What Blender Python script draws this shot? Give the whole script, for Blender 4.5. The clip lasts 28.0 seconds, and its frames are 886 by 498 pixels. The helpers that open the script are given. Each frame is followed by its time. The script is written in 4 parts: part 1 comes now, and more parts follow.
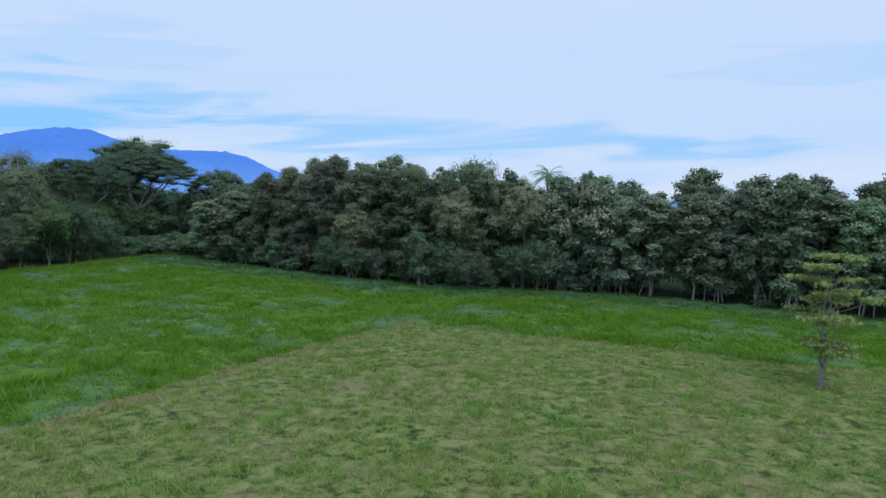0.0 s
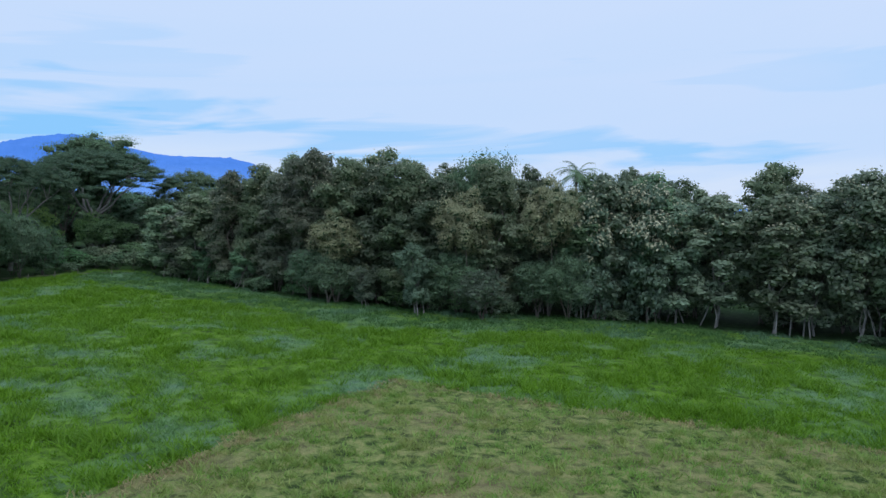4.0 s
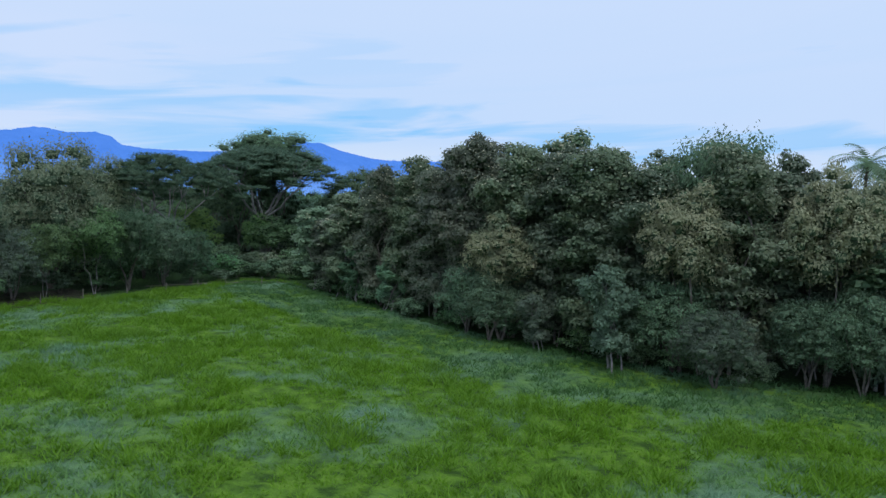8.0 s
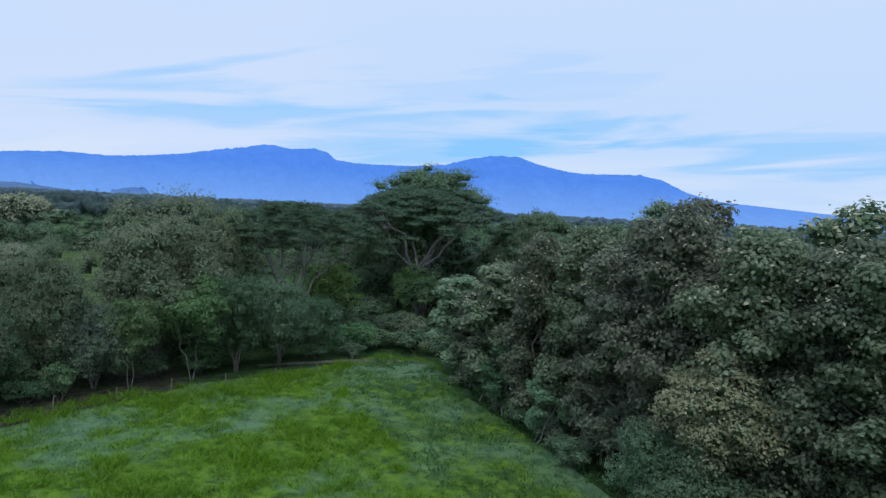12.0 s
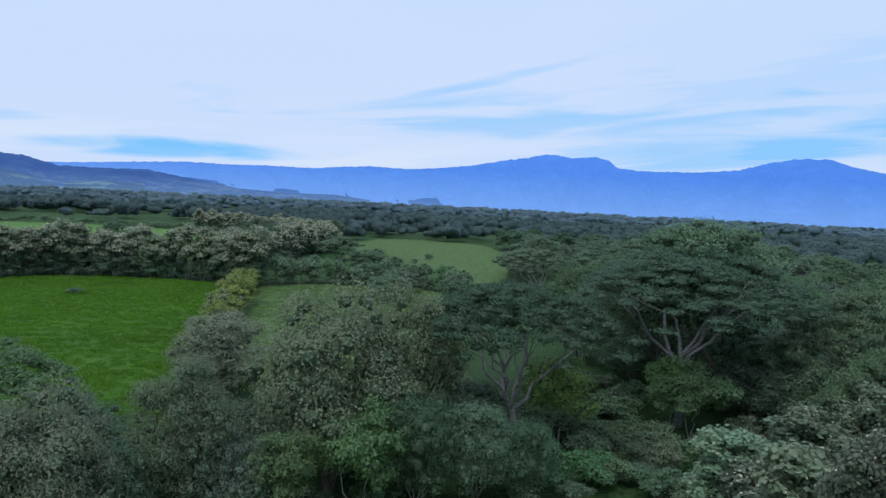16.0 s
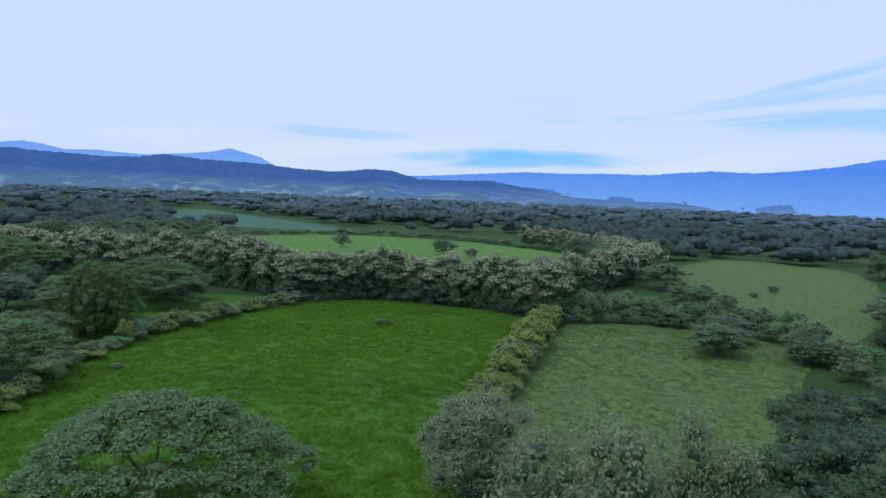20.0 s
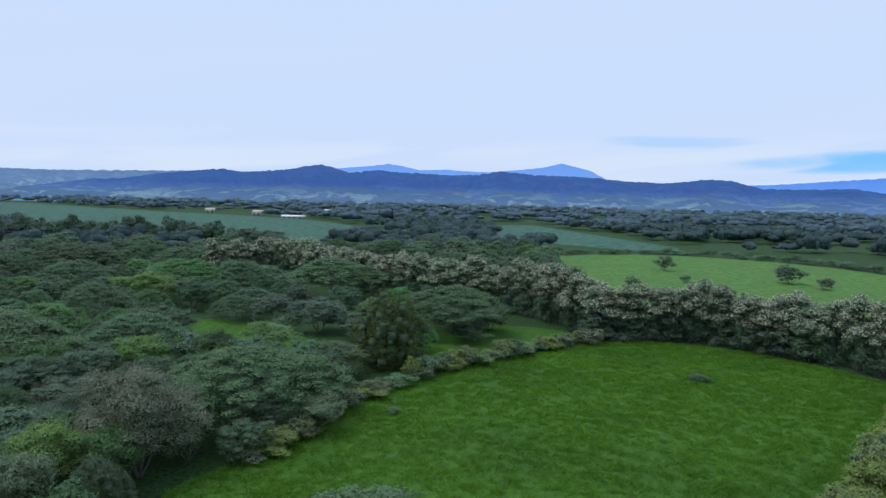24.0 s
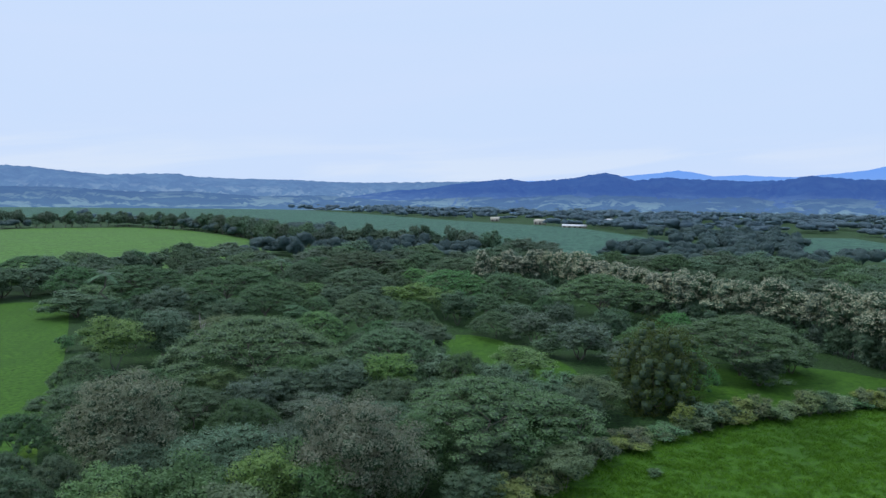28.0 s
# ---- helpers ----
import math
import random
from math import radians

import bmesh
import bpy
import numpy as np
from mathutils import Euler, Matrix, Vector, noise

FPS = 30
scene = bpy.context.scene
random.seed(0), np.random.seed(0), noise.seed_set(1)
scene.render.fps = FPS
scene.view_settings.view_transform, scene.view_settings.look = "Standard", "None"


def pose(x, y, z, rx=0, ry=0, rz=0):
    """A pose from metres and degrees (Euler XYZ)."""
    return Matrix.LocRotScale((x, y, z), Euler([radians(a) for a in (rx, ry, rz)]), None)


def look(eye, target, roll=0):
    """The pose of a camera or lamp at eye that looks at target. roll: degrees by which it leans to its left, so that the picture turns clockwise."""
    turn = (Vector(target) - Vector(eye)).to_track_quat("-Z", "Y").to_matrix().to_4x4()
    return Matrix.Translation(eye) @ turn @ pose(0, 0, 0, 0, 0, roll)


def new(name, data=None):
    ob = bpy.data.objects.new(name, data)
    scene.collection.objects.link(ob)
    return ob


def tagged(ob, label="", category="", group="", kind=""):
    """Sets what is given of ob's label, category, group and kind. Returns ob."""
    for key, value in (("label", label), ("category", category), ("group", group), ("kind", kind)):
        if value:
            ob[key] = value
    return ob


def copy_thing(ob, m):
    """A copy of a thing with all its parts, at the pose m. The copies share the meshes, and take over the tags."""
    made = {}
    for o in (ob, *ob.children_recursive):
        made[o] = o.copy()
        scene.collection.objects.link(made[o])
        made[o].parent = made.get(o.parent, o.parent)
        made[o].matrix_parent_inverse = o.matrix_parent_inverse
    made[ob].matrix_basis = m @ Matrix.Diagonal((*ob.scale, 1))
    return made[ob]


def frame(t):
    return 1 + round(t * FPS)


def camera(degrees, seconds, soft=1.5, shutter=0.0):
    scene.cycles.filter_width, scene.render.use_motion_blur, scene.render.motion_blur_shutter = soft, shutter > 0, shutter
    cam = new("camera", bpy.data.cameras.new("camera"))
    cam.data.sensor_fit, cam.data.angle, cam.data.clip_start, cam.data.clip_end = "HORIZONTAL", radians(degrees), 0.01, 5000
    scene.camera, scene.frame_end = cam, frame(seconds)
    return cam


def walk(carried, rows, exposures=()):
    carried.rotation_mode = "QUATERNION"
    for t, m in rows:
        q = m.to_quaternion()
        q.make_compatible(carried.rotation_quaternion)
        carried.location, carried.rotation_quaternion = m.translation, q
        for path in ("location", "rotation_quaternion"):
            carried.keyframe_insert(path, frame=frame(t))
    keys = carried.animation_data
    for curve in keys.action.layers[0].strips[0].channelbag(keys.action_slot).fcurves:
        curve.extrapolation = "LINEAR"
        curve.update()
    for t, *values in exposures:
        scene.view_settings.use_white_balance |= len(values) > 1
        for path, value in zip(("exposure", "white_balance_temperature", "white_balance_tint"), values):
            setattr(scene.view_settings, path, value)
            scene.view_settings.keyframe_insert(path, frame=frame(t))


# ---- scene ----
cam = camera(64.9, 28.0, soft=1.45)
PATH = [
    (0, (6.258, 0.849, 14.339), (6.107, 2.839, 14.208), 1.9),
    (0.5, (6.035, 3.956, 14.338), (5.883, 5.946, 14.209), 1.9),
    (1, (5.806, 7.154, 14.314), (5.653, 9.144, 14.187), 1.9),
    (1.5, (5.593, 10.372, 14.307), (5.438, 12.362, 14.182), 1.9),
    (2, (5.392, 13.665, 14.296), (5.236, 15.655, 14.173), 1.8),
    (2.5, (5.152, 17.009, 14.261), (4.995, 18.999, 14.141), 1.8),
    (4.5, (4.15, 30.66, 14.16), (3.972, 32.649, 14.046), 1.8),
    (5, (3.99, 34.158, 14.186), (3.775, 36.143, 14.07), 1.8),
    (5.5, (3.702, 37.657, 14.148), (3.457, 39.639, 14.032), 1.9),
    (6, (3.374, 41.179, 14.095), (3.035, 43.147, 13.978), 2.0),
    (6.5, (3.004, 44.842, 14.034), (2.486, 46.77, 13.916), 2.2),
    (7, (2.685, 48.362, 14.071), (2.061, 50.259, 13.95), 2.3),
    (7.5, (2.234, 51.878, 14.158), (1.556, 53.756, 14.034), 2.2),
    (8, (1.656, 55.432, 14.386), (0.927, 57.29, 14.259), 2.2),
    (8.5, (0.851, 58.855, 14.809), (0.075, 60.694, 14.682), 2.2),
    (9, (-0.023, 62.329, 15.316), (-0.858, 64.142, 15.189), 2.1),
    (9.5, (-0.947, 65.852, 15.834), (-1.858, 67.628, 15.711), 2.3),
    (10, (-2.104, 69.267, 16.551), (-3.074, 71.012, 16.433), 2.4),
    (10.5, (-3.326, 72.597, 17.478), (-4.354, 74.309, 17.363), 2.4),
    (11, (-4.706, 75.542, 18.923), (-5.805, 77.209, 18.807), 2.8),
    (11.5, (-6.277, 78.619, 20.143), (-7.436, 80.245, 20.027), 3.0),
    (12, (-7.709, 81.596, 21.456), (-8.922, 83.182, 21.34), 3.0),
    (12.5, (-9.299, 84.914, 23.231), (-10.557, 86.464, 23.105), 2.2),
    (14.5, (-15.111, 95.182, 27.451), (-16.592, 96.521, 27.325), 2.4),
    (15, (-17.331, 97.798, 28.506), (-18.896, 99.036, 28.377), 2.4),
    (15.5, (-19.539, 100.397, 29.422), (-21.192, 101.516, 29.292), 2.6),
    (16, (-22.006, 102.852, 30.514), (-23.737, 103.844, 30.379), 2.9),
    (16.5, (-24.482, 105.23, 31.32), (-26.281, 106.094, 31.182), 3.0),
    (17, (-27.07, 107.463, 32.255), (-28.926, 108.195, 32.111), 3.0),
    (17.5, (-29.713, 109.386, 33.13), (-31.613, 109.993, 32.983), 2.9),
    (18, (-32.396, 111.328, 33.917), (-34.331, 111.811, 33.767), 2.9),
    (18.5, (-35.182, 112.958, 34.695), (-37.14, 113.333, 34.541), 2.7),
    (19, (-37.924, 114.296, 35.462), (-39.897, 114.587, 35.308), 2.6),
    (19.5, (-40.77, 115.583, 36.156), (-42.755, 115.771, 36.001), 2.5),
    (20, (-42.991, 116.37, 36.968), (-44.983, 116.466, 36.81), 2.3),
    (20.5, (-45.47, 117.261, 37.609), (-47.464, 117.266, 37.452), 2.2),
    (22.5, (-57.735, 119.579, 39.73), (-59.688, 119.178, 39.573), 1.5),
    (23, (-61.054, 119.582, 40.154), (-62.976, 119.052, 39.998), 1.4),
    (23.5, (-64.608, 119.237, 40.377), (-66.484, 118.56, 40.223), 1.5),
    (24, (-67.64, 118.983, 40.57), (-69.462, 118.173, 40.419), 1.3),
    (24.5, (-70.562, 118.534, 40.922), (-72.324, 117.6, 40.772), 1.2),
    (25, (-73.599, 117.898, 41.022), (-75.298, 116.853, 40.874), 1.2),
    (25.5, (-76.156, 117.133, 41.259), (-77.794, 115.994, 41.112), 1.1),
    (26, (-78.553, 116.304, 41.449), (-80.129, 115.081, 41.302), 1.1),
    (26.5, (-80.784, 115.337, 41.495), (-82.295, 114.036, 41.35), 1.0),
    (27, (-82.984, 114.392, 41.481), (-84.42, 113.007, 41.336), 1.0),
    (27.5, (-84.581, 113.635, 41.558), (-85.973, 112.205, 41.416), 0.9),
    (28, (-85.624, 112.934, 41.571), (-86.983, 111.474, 41.429), 0.9),
]
walk(cam, [(t, look(eye, target, roll)) for t, eye, target, roll in PATH])

# ---- light ----
def nodes_of(holder):
    holder.use_nodes = True
    tree = holder.node_tree
    tree.nodes.clear()
    return tree


def link(tree, a, b):
    tree.links.new(a, b)


def node(tree, kind, **values):
    n = tree.nodes.new(kind)
    for key, value in values.items():
        if key in n.inputs:
            n.inputs[key].default_value = value
    return n


def ramp(tree, source, stops):
    n = tree.nodes.new("ShaderNodeValToRGB")
    while len(n.color_ramp.elements) < len(stops):
        n.color_ramp.elements.new(0.5)
    for e, (at, c) in zip(n.color_ramp.elements, stops):
        e.position = at
        e.color = (*c, 1) if len(c) == 3 else c
    link(tree, source, n.inputs[0])
    return n.outputs[0]


def mixed(tree, factor, a, b, blend="MIX"):
    n = tree.nodes.new("ShaderNodeMix")
    n.data_type, n.blend_type = "RGBA", blend
    for slot, value in ((0, factor), (6, a), (7, b)):
        if hasattr(value, "links"):
            link(tree, value, n.inputs[slot])
        else:
            n.inputs[slot].default_value = value if slot == 0 else (*value, 1)
    return n.outputs[2]


def math_node(tree, op, a, b=0.0, c=0.0):
    n = tree.nodes.new("ShaderNodeMath")
    n.operation = op
    for slot, value in enumerate((a, b, c)):
        if hasattr(value, "links"):
            link(tree, value, n.inputs[slot])
        else:
            n.inputs[slot].default_value = value
    return n.outputs[0]


SUN_UP, SUN_TURN = 60.0, 150.0
world = bpy.data.worlds.new("evening_sky")
scene.world = world
wt = nodes_of(world)
sky = wt.nodes.new("ShaderNodeTexSky")
sky.sky_type, sky.sun_disc = "NISHITA", False
sky.sun_elevation, sky.sun_rotation = radians(SUN_UP), radians(SUN_TURN)
clear = node(wt, "ShaderNodeBackground", Strength=0.09)
link(wt, sky.outputs[0], clear.inputs[0])
# high thin overcast; the blue breaks lie low over the mountains to the north west
way = wt.nodes.new("ShaderNodeTexCoord")
parts_of = wt.nodes.new("ShaderNodeSeparateXYZ")
link(wt, way.outputs["Generated"], parts_of.inputs[0])
bearing_ = math_node(wt, "MULTIPLY", math_node(wt, "ARCTAN2", math_node(wt, "MULTIPLY", parts_of.outputs[0], -1.0), parts_of.outputs[1]), 57.2958)
height_ = math_node(wt, "MULTIPLY", math_node(wt, "ARCSINE", parts_of.outputs[2]), 57.2958)
flat = wt.nodes.new("ShaderNodeCombineXYZ")
for slot, source, share in ((0, bearing_, 0.055), (1, math_node(wt, "MULTIPLY_ADD", bearing_, 0.08, height_), 0.5)):
    link(wt, math_node(wt, "MULTIPLY", source, share), flat.inputs[slot])
streak = node(wt, "ShaderNodeTexNoise", Scale=1.0, Detail=6.0, Roughness=0.5, Distortion=0.6)
link(wt, flat.outputs[0], streak.inputs[0])
soft_streak = node(wt, "ShaderNodeTexNoise", Scale=0.45, Detail=4.0, Roughness=0.5, Distortion=0.8)
link(wt, flat.outputs[0], soft_streak.inputs[0])


def sky_break(at, up, lean, long_, tall, ragged, depth):
    """A long gap in the cloud: bearing and height of its middle, lean, half its length and height in degrees."""
    off = math_node(wt, "SUBTRACT", bearing_, at)
    rise = math_node(wt, "SUBTRACT", math_node(wt, "SUBTRACT", height_, up), math_node(wt, "MULTIPLY", off, lean))
    far = math_node(wt, "ADD", math_node(wt, "POWER", math_node(wt, "ABSOLUTE", math_node(wt, "DIVIDE", off, long_)), 2.0), math_node(wt, "POWER", math_node(wt, "ABSOLUTE", math_node(wt, "DIVIDE", rise, tall)), 2.0))
    far = math_node(wt, "ADD", far, math_node(wt, "MULTIPLY", math_node(wt, "SUBTRACT", streak.outputs[0], 0.5), ragged))
    return math_node(wt, "MULTIPLY", ramp(wt, far, [(0.0, (1, 1, 1)), (0.4, (0.6, 0.6, 0.6)), (0.75, (0.2, 0.2, 0.2)), (1.0, (0, 0, 0))]), depth)


blue = None
for row in ((81.5, 3.05, 0.0, 11.5, 0.8, 3.5, 0.72), (57.0, 9.9, -0.25, 10.0, 0.55, 3.5, 0.50), (42.0, 6.5, 0.01, 30.0, 2.6, 6.5, 0.46), (31.0, 5.7, 0.03, 14.0, 1.6, 5.0, 0.62), (2.0, 5.2, 0.0, 24.0, 1.9, 6.0, 0.50), (36.0, 9.5, -0.05, 16.0, 2.2, 8.0, 0.20), (-24.0, 10.5, 0.1, 13.0, 2.2, 8.0, 0.20), (96.0, 4.6, 0.02, 8.0, 0.5, 4.0, 0.25)):
    here = sky_break(*row)
    blue = here if blue is None else math_node(wt, "MAXIMUM", blue, here)
north = ramp(wt, math_node(wt, "MULTIPLY_ADD", bearing_, 0.01, 0.5), [(0.0, (0.1, 0.1, 0.1)), (0.25, (0.09, 0.09, 0.09)), (0.9, (0.12, 0.12, 0.12)), (1.25, (0.0, 0.0, 0.0))])
low_band = ramp(wt, math_node(wt, "MULTIPLY", height_, 0.05), [(0.1, (1, 1, 1)), (0.5, (0.7, 0.7, 0.7)), (0.9, (0, 0, 0))])
blue = math_node(wt, "MAXIMUM", blue, math_node(wt, "MULTIPLY", north, low_band))
haze = mixed(wt, blue, (0.60, 0.745, 1.0), (0.06, 0.50, 1.0))
# a bright band of cloud rests on the range, and whiter fleece above it
rim = ramp(wt, math_node(wt, "MULTIPLY", height_, 0.1), [(0.12, (0.85, 0.85, 0.85)), (0.36, (0.6, 0.6, 0.6)), (0.52, (0, 0, 0))])
bright = ramp(wt, streak.outputs[0], [(0.44, (0, 0, 0)), (0.60, (1, 1, 1))])
haze = mixed(wt, math_node(wt, "MULTIPLY", math_node(wt, "MULTIPLY", rim, bright), 0.75), haze, (0.74, 0.83, 0.97))
fleece = ramp(wt, soft_streak.outputs[0], [(0.42, (0, 0, 0)), (0.66, (1, 1, 1))])
haze = mixed(wt, math_node(wt, "MULTIPLY", fleece, 0.22), haze, (0.66, 0.76, 1.0))
veil = node(wt, "ShaderNodeBackground", Strength=1.0)
link(wt, haze, veil.inputs[0])
blend = node(wt, "ShaderNodeMixShader", Fac=0.97)
link(wt, clear.outputs[0], blend.inputs[1])
link(wt, veil.outputs[0], blend.inputs[2])
wout = wt.nodes.new("ShaderNodeOutputWorld")
link(wt, blend.outputs[0], wout.inputs[0])

sun = new("sun", bpy.data.lights.new("sun", "SUN"))
sun.data.energy, sun.data.angle, sun.data.color = 1.5, radians(35), (0.97, 0.97, 0.98)
sun.matrix_world = look((0, 0, 200), (0 - 200 * math.sin(radians(SUN_TURN)) / math.tan(radians(SUN_UP)), 0 - 200 * math.cos(radians(SUN_TURN)) / math.tan(radians(SUN_UP)), 0))


# ---- materials ----
def surface(name, roughness=0.8, specular=0.3):
    m = bpy.data.materials.new(name)
    t = nodes_of(m)
    b = node(t, "ShaderNodeBsdfPrincipled", Roughness=roughness)
    b.inputs["Specular IOR Level"].default_value = specular
    out = t.nodes.new("ShaderNodeOutputMaterial")
    link(t, b.outputs[0], out.inputs[0])
    return m, t, b, out


def place_of(t):
    return t.nodes.new("ShaderNodeNewGeometry").outputs["Position"]


def noise_of(t, where, scale, detail=4.0, rough=0.6, distort=0.0):
    n = node(t, "ShaderNodeTexNoise", Scale=scale, Detail=detail, Roughness=rough, Distortion=distort)
    if where is not None:
        link(t, where, n.inputs["Vector"])
    return n.outputs[0]


def bump_of(t, b, height, strength=0.6, distance=0.3):
    n = node(t, "ShaderNodeBump", Strength=strength, Distance=distance)
    link(t, height, n.inputs["Height"])
    link(t, n.outputs[0], b.inputs["Normal"])


RICH = 2.25


def foliage(name, dark, light, tint=(0.0, 0.0, 0.0), amount=0.0, glow=0.4, patch_scale=0.35, edges=(0.4, 0.65), mottle=0.35, spread=0.5, relief=0.0, rich=RICH, vary=1.0):
    """Leaves: each leaf and each tree has a shade of its own, and some light passes through."""
    m, t, b, out = surface(name, 0.55, 0.25)
    dark, light, tint = ([rich * v * k for v, k in zip(c, (1.03, 1.0, 1.0))] for c in (dark, light, tint))
    own = t.nodes.new("ShaderNodeNewGeometry").outputs["Random Per Island"]
    tree = t.nodes.new("ShaderNodeObjectInfo").outputs["Random"]
    c = mixed(t, math_node(t, "MULTIPLY_ADD", own, spread, 0.5 - 0.5 * spread), dark, light)
    patch = noise_of(t, place_of(t), patch_scale, 6.0, 0.65, 0.3)
    c = mixed(t, math_node(t, "MULTIPLY", ramp(t, patch, [(edges[0], (0, 0, 0)), (edges[1], (1, 1, 1))]), amount), c, tint)
    if mottle > 0:
        c = mixed(t, mottle, c, ramp(t, noise_of(t, place_of(t), 0.75, 5.0, 0.6, 0.5), [(0.36, (0.40, 0.48, 0.42)), (0.62, (1, 1, 1))]), "MULTIPLY")
    if relief > 0:
        bump_of(t, b, noise_of(t, place_of(t), 0.45, 6.0, 0.7), 1.0, relief)
    shift = node(t, "ShaderNodeHueSaturation")
    link(t, math_node(t, "MULTIPLY_ADD", tree, 0.05 * vary, 0.5 - 0.028 * vary), shift.inputs["Hue"])
    other = math_node(t, "FRACT", math_node(t, "MULTIPLY", tree, 7.31))
    link(t, math_node(t, "MULTIPLY_ADD", other, 0.5 * vary, 1.0 - 0.32 * vary), shift.inputs["Saturation"])
    link(t, math_node(t, "MULTIPLY_ADD", math_node(t, "FRACT", math_node(t, "MULTIPLY", tree, 3.77)), 0.56 * vary, 1.0 - 0.26 * vary), shift.inputs["Value"])
    link(t, c, shift.inputs["Color"])
    link(t, shift.outputs[0], b.inputs["Base Color"])
    thin = t.nodes.new("ShaderNodeBsdfTranslucent")
    link(t, shift.outputs[0], thin.inputs[0])
    mix = node(t, "ShaderNodeMixShader", Fac=glow)
    link(t, b.outputs[0], mix.inputs[1])
    link(t, thin.outputs[0], mix.inputs[2])
    link(t, mix.outputs[0], out.inputs[0])
    return m


def bark(name, a, b_):
    m, t, b, out = surface(name, 0.9, 0.15)
    where = place_of(t)
    n = noise_of(t, where, 3.0, 6.0)
    link(t, ramp(t, n, [(0.35, a), (0.65, b_)]), b.inputs["Base Color"])
    bump_of(t, b, noise_of(t, where, 14.0, 5.0), 0.6, 0.04)
    return m


def turf(name, low_c, mid_c, high_c, patch_c, patch=0.0, coarse=0.06, tuft=1.3, relief=0.4):
    """Grass: blades at the hand's scale, tussocks, and wide patches."""
    m, t, b, out = surface(name, 0.85, 0.15)
    where = place_of(t)
    tuss = noise_of(t, where, tuft, 5.0, 0.65, 0.4)
    wide = noise_of(t, where, coarse, 6.0, 0.65, 0.3)
    c = ramp(t, tuss, [(0.38, [0.7 * v for v in low_c]), (0.5, mid_c), (0.61, high_c)])
    c = mixed(t, math_node(t, "MULTIPLY", ramp(t, wide, [(0.45, (0, 0, 0)), (0.68, (1, 1, 1))]), patch), c, patch_c)
    blade = noise_of(t, where, 9.0, 4.0)
    c = mixed(t, 0.35, c, ramp(t, blade, [(0.3, (0.25, 0.25, 0.25)), (0.7, (1, 1, 1))]), "MULTIPLY")
    link(t, c, b.inputs["Base Color"])
    bump_of(t, b, math_node(t, "ADD", tuss, math_node(t, "MULTIPLY", blade, 0.3)), 0.8, relief)
    return m


M = {}
M["teak"] = foliage("teak_leaf", (0.056, 0.098, 0.062), (0.118, 0.178, 0.108), (0.138, 0.166, 0.108), 0.45)
M["teak_red"] = foliage("teak_leaf_russet", (0.046, 0.074, 0.047), (0.092, 0.130, 0.080), (0.105, 0.124, 0.082), 0.45)
M["near_teak"] = foliage("belt_teak_leaf", (0.048, 0.078, 0.049), (0.100, 0.142, 0.086), (0.108, 0.130, 0.082), 0.5, 0.4, 0.3)
M["near_dusk"] = foliage("belt_teak_leaf_dusky", (0.044, 0.067, 0.045), (0.091, 0.120, 0.077), (0.106, 0.119, 0.079), 0.5, 0.4, 0.3)
M["flower"] = foliage("teak_panicle", (0.23, 0.24, 0.165), (0.40, 0.405, 0.285), rich=1.75, vary=0.3)
M["rain"] = foliage("rain_tree_leaf", (0.038, 0.074, 0.038), (0.074, 0.126, 0.062), (0.066, 0.114, 0.050), 0.4, vary=0.7)
M["umbrella"] = foliage("umbrella_leaf", (0.050, 0.108, 0.046), (0.090, 0.175, 0.068), (0.080, 0.155, 0.056), 0.4, vary=0.7)
M["bright"] = foliage("young_leaf", (0.05, 0.095, 0.036), (0.088, 0.145, 0.054), (0.08, 0.13, 0.046), 0.4)
M["gold"] = foliage("mango_leaf", (0.032, 0.060, 0.018), (0.062, 0.088, 0.028), (0.085, 0.085, 0.032), 0.45)
M["bush"] = foliage("bush_leaf", (0.048, 0.100, 0.052), (0.085, 0.155, 0.075), (0.100, 0.160, 0.081), 0.5)
M["hedge"] = foliage("hedge_leaf", (0.064, 0.100, 0.048), (0.122, 0.165, 0.078), (0.150, 0.172, 0.098), 0.6, 0.4, 0.5)
M["grey"] = foliage("grey_leaf", (0.046, 0.074, 0.042), (0.098, 0.132, 0.078), (0.135, 0.138, 0.092), 0.5, 0.4, 0.8, vary=0.5)
M["pod"] = foliage("dusty_pod_leaf", (0.056, 0.082, 0.050), (0.128, 0.158, 0.100), (0.182, 0.180, 0.124), 0.6, 0.4, 0.8, vary=0.4)
M["old"] = foliage("old_rain_tree_leaf", (0.030, 0.056, 0.036), (0.056, 0.092, 0.056), (0.056, 0.086, 0.050), 0.4)
M["dark"] = foliage("dark_leaf", (0.040, 0.074, 0.047), (0.074, 0.121, 0.074), (0.074, 0.114, 0.066), 0.4)
M["blue"] = foliage("bluish_leaf", (0.050, 0.095, 0.060), (0.085, 0.145, 0.090), (0.095, 0.150, 0.095), 0.4)
M["palm"] = foliage("palm_frond", (0.050, 0.100, 0.057), (0.080, 0.140, 0.081), (0, 0, 0), 0)
M["far"] = foliage("far_leaf_hazed", (0.025, 0.050, 0.050), (0.043, 0.078, 0.074), (0.049, 0.088, 0.075), 0.7, 0.3, 0.02, relief=1.6, rich=1.75)
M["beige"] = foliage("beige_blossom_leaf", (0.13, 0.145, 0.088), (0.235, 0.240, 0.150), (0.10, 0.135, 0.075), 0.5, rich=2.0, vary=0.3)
M["far_blue"] = foliage("farthest_leaf_hazed", (0.042, 0.086, 0.120), (0.060, 0.118, 0.155), (0.070, 0.140, 0.160), 0.8, 0.3, 0.006, relief=3.0, rich=1.75)
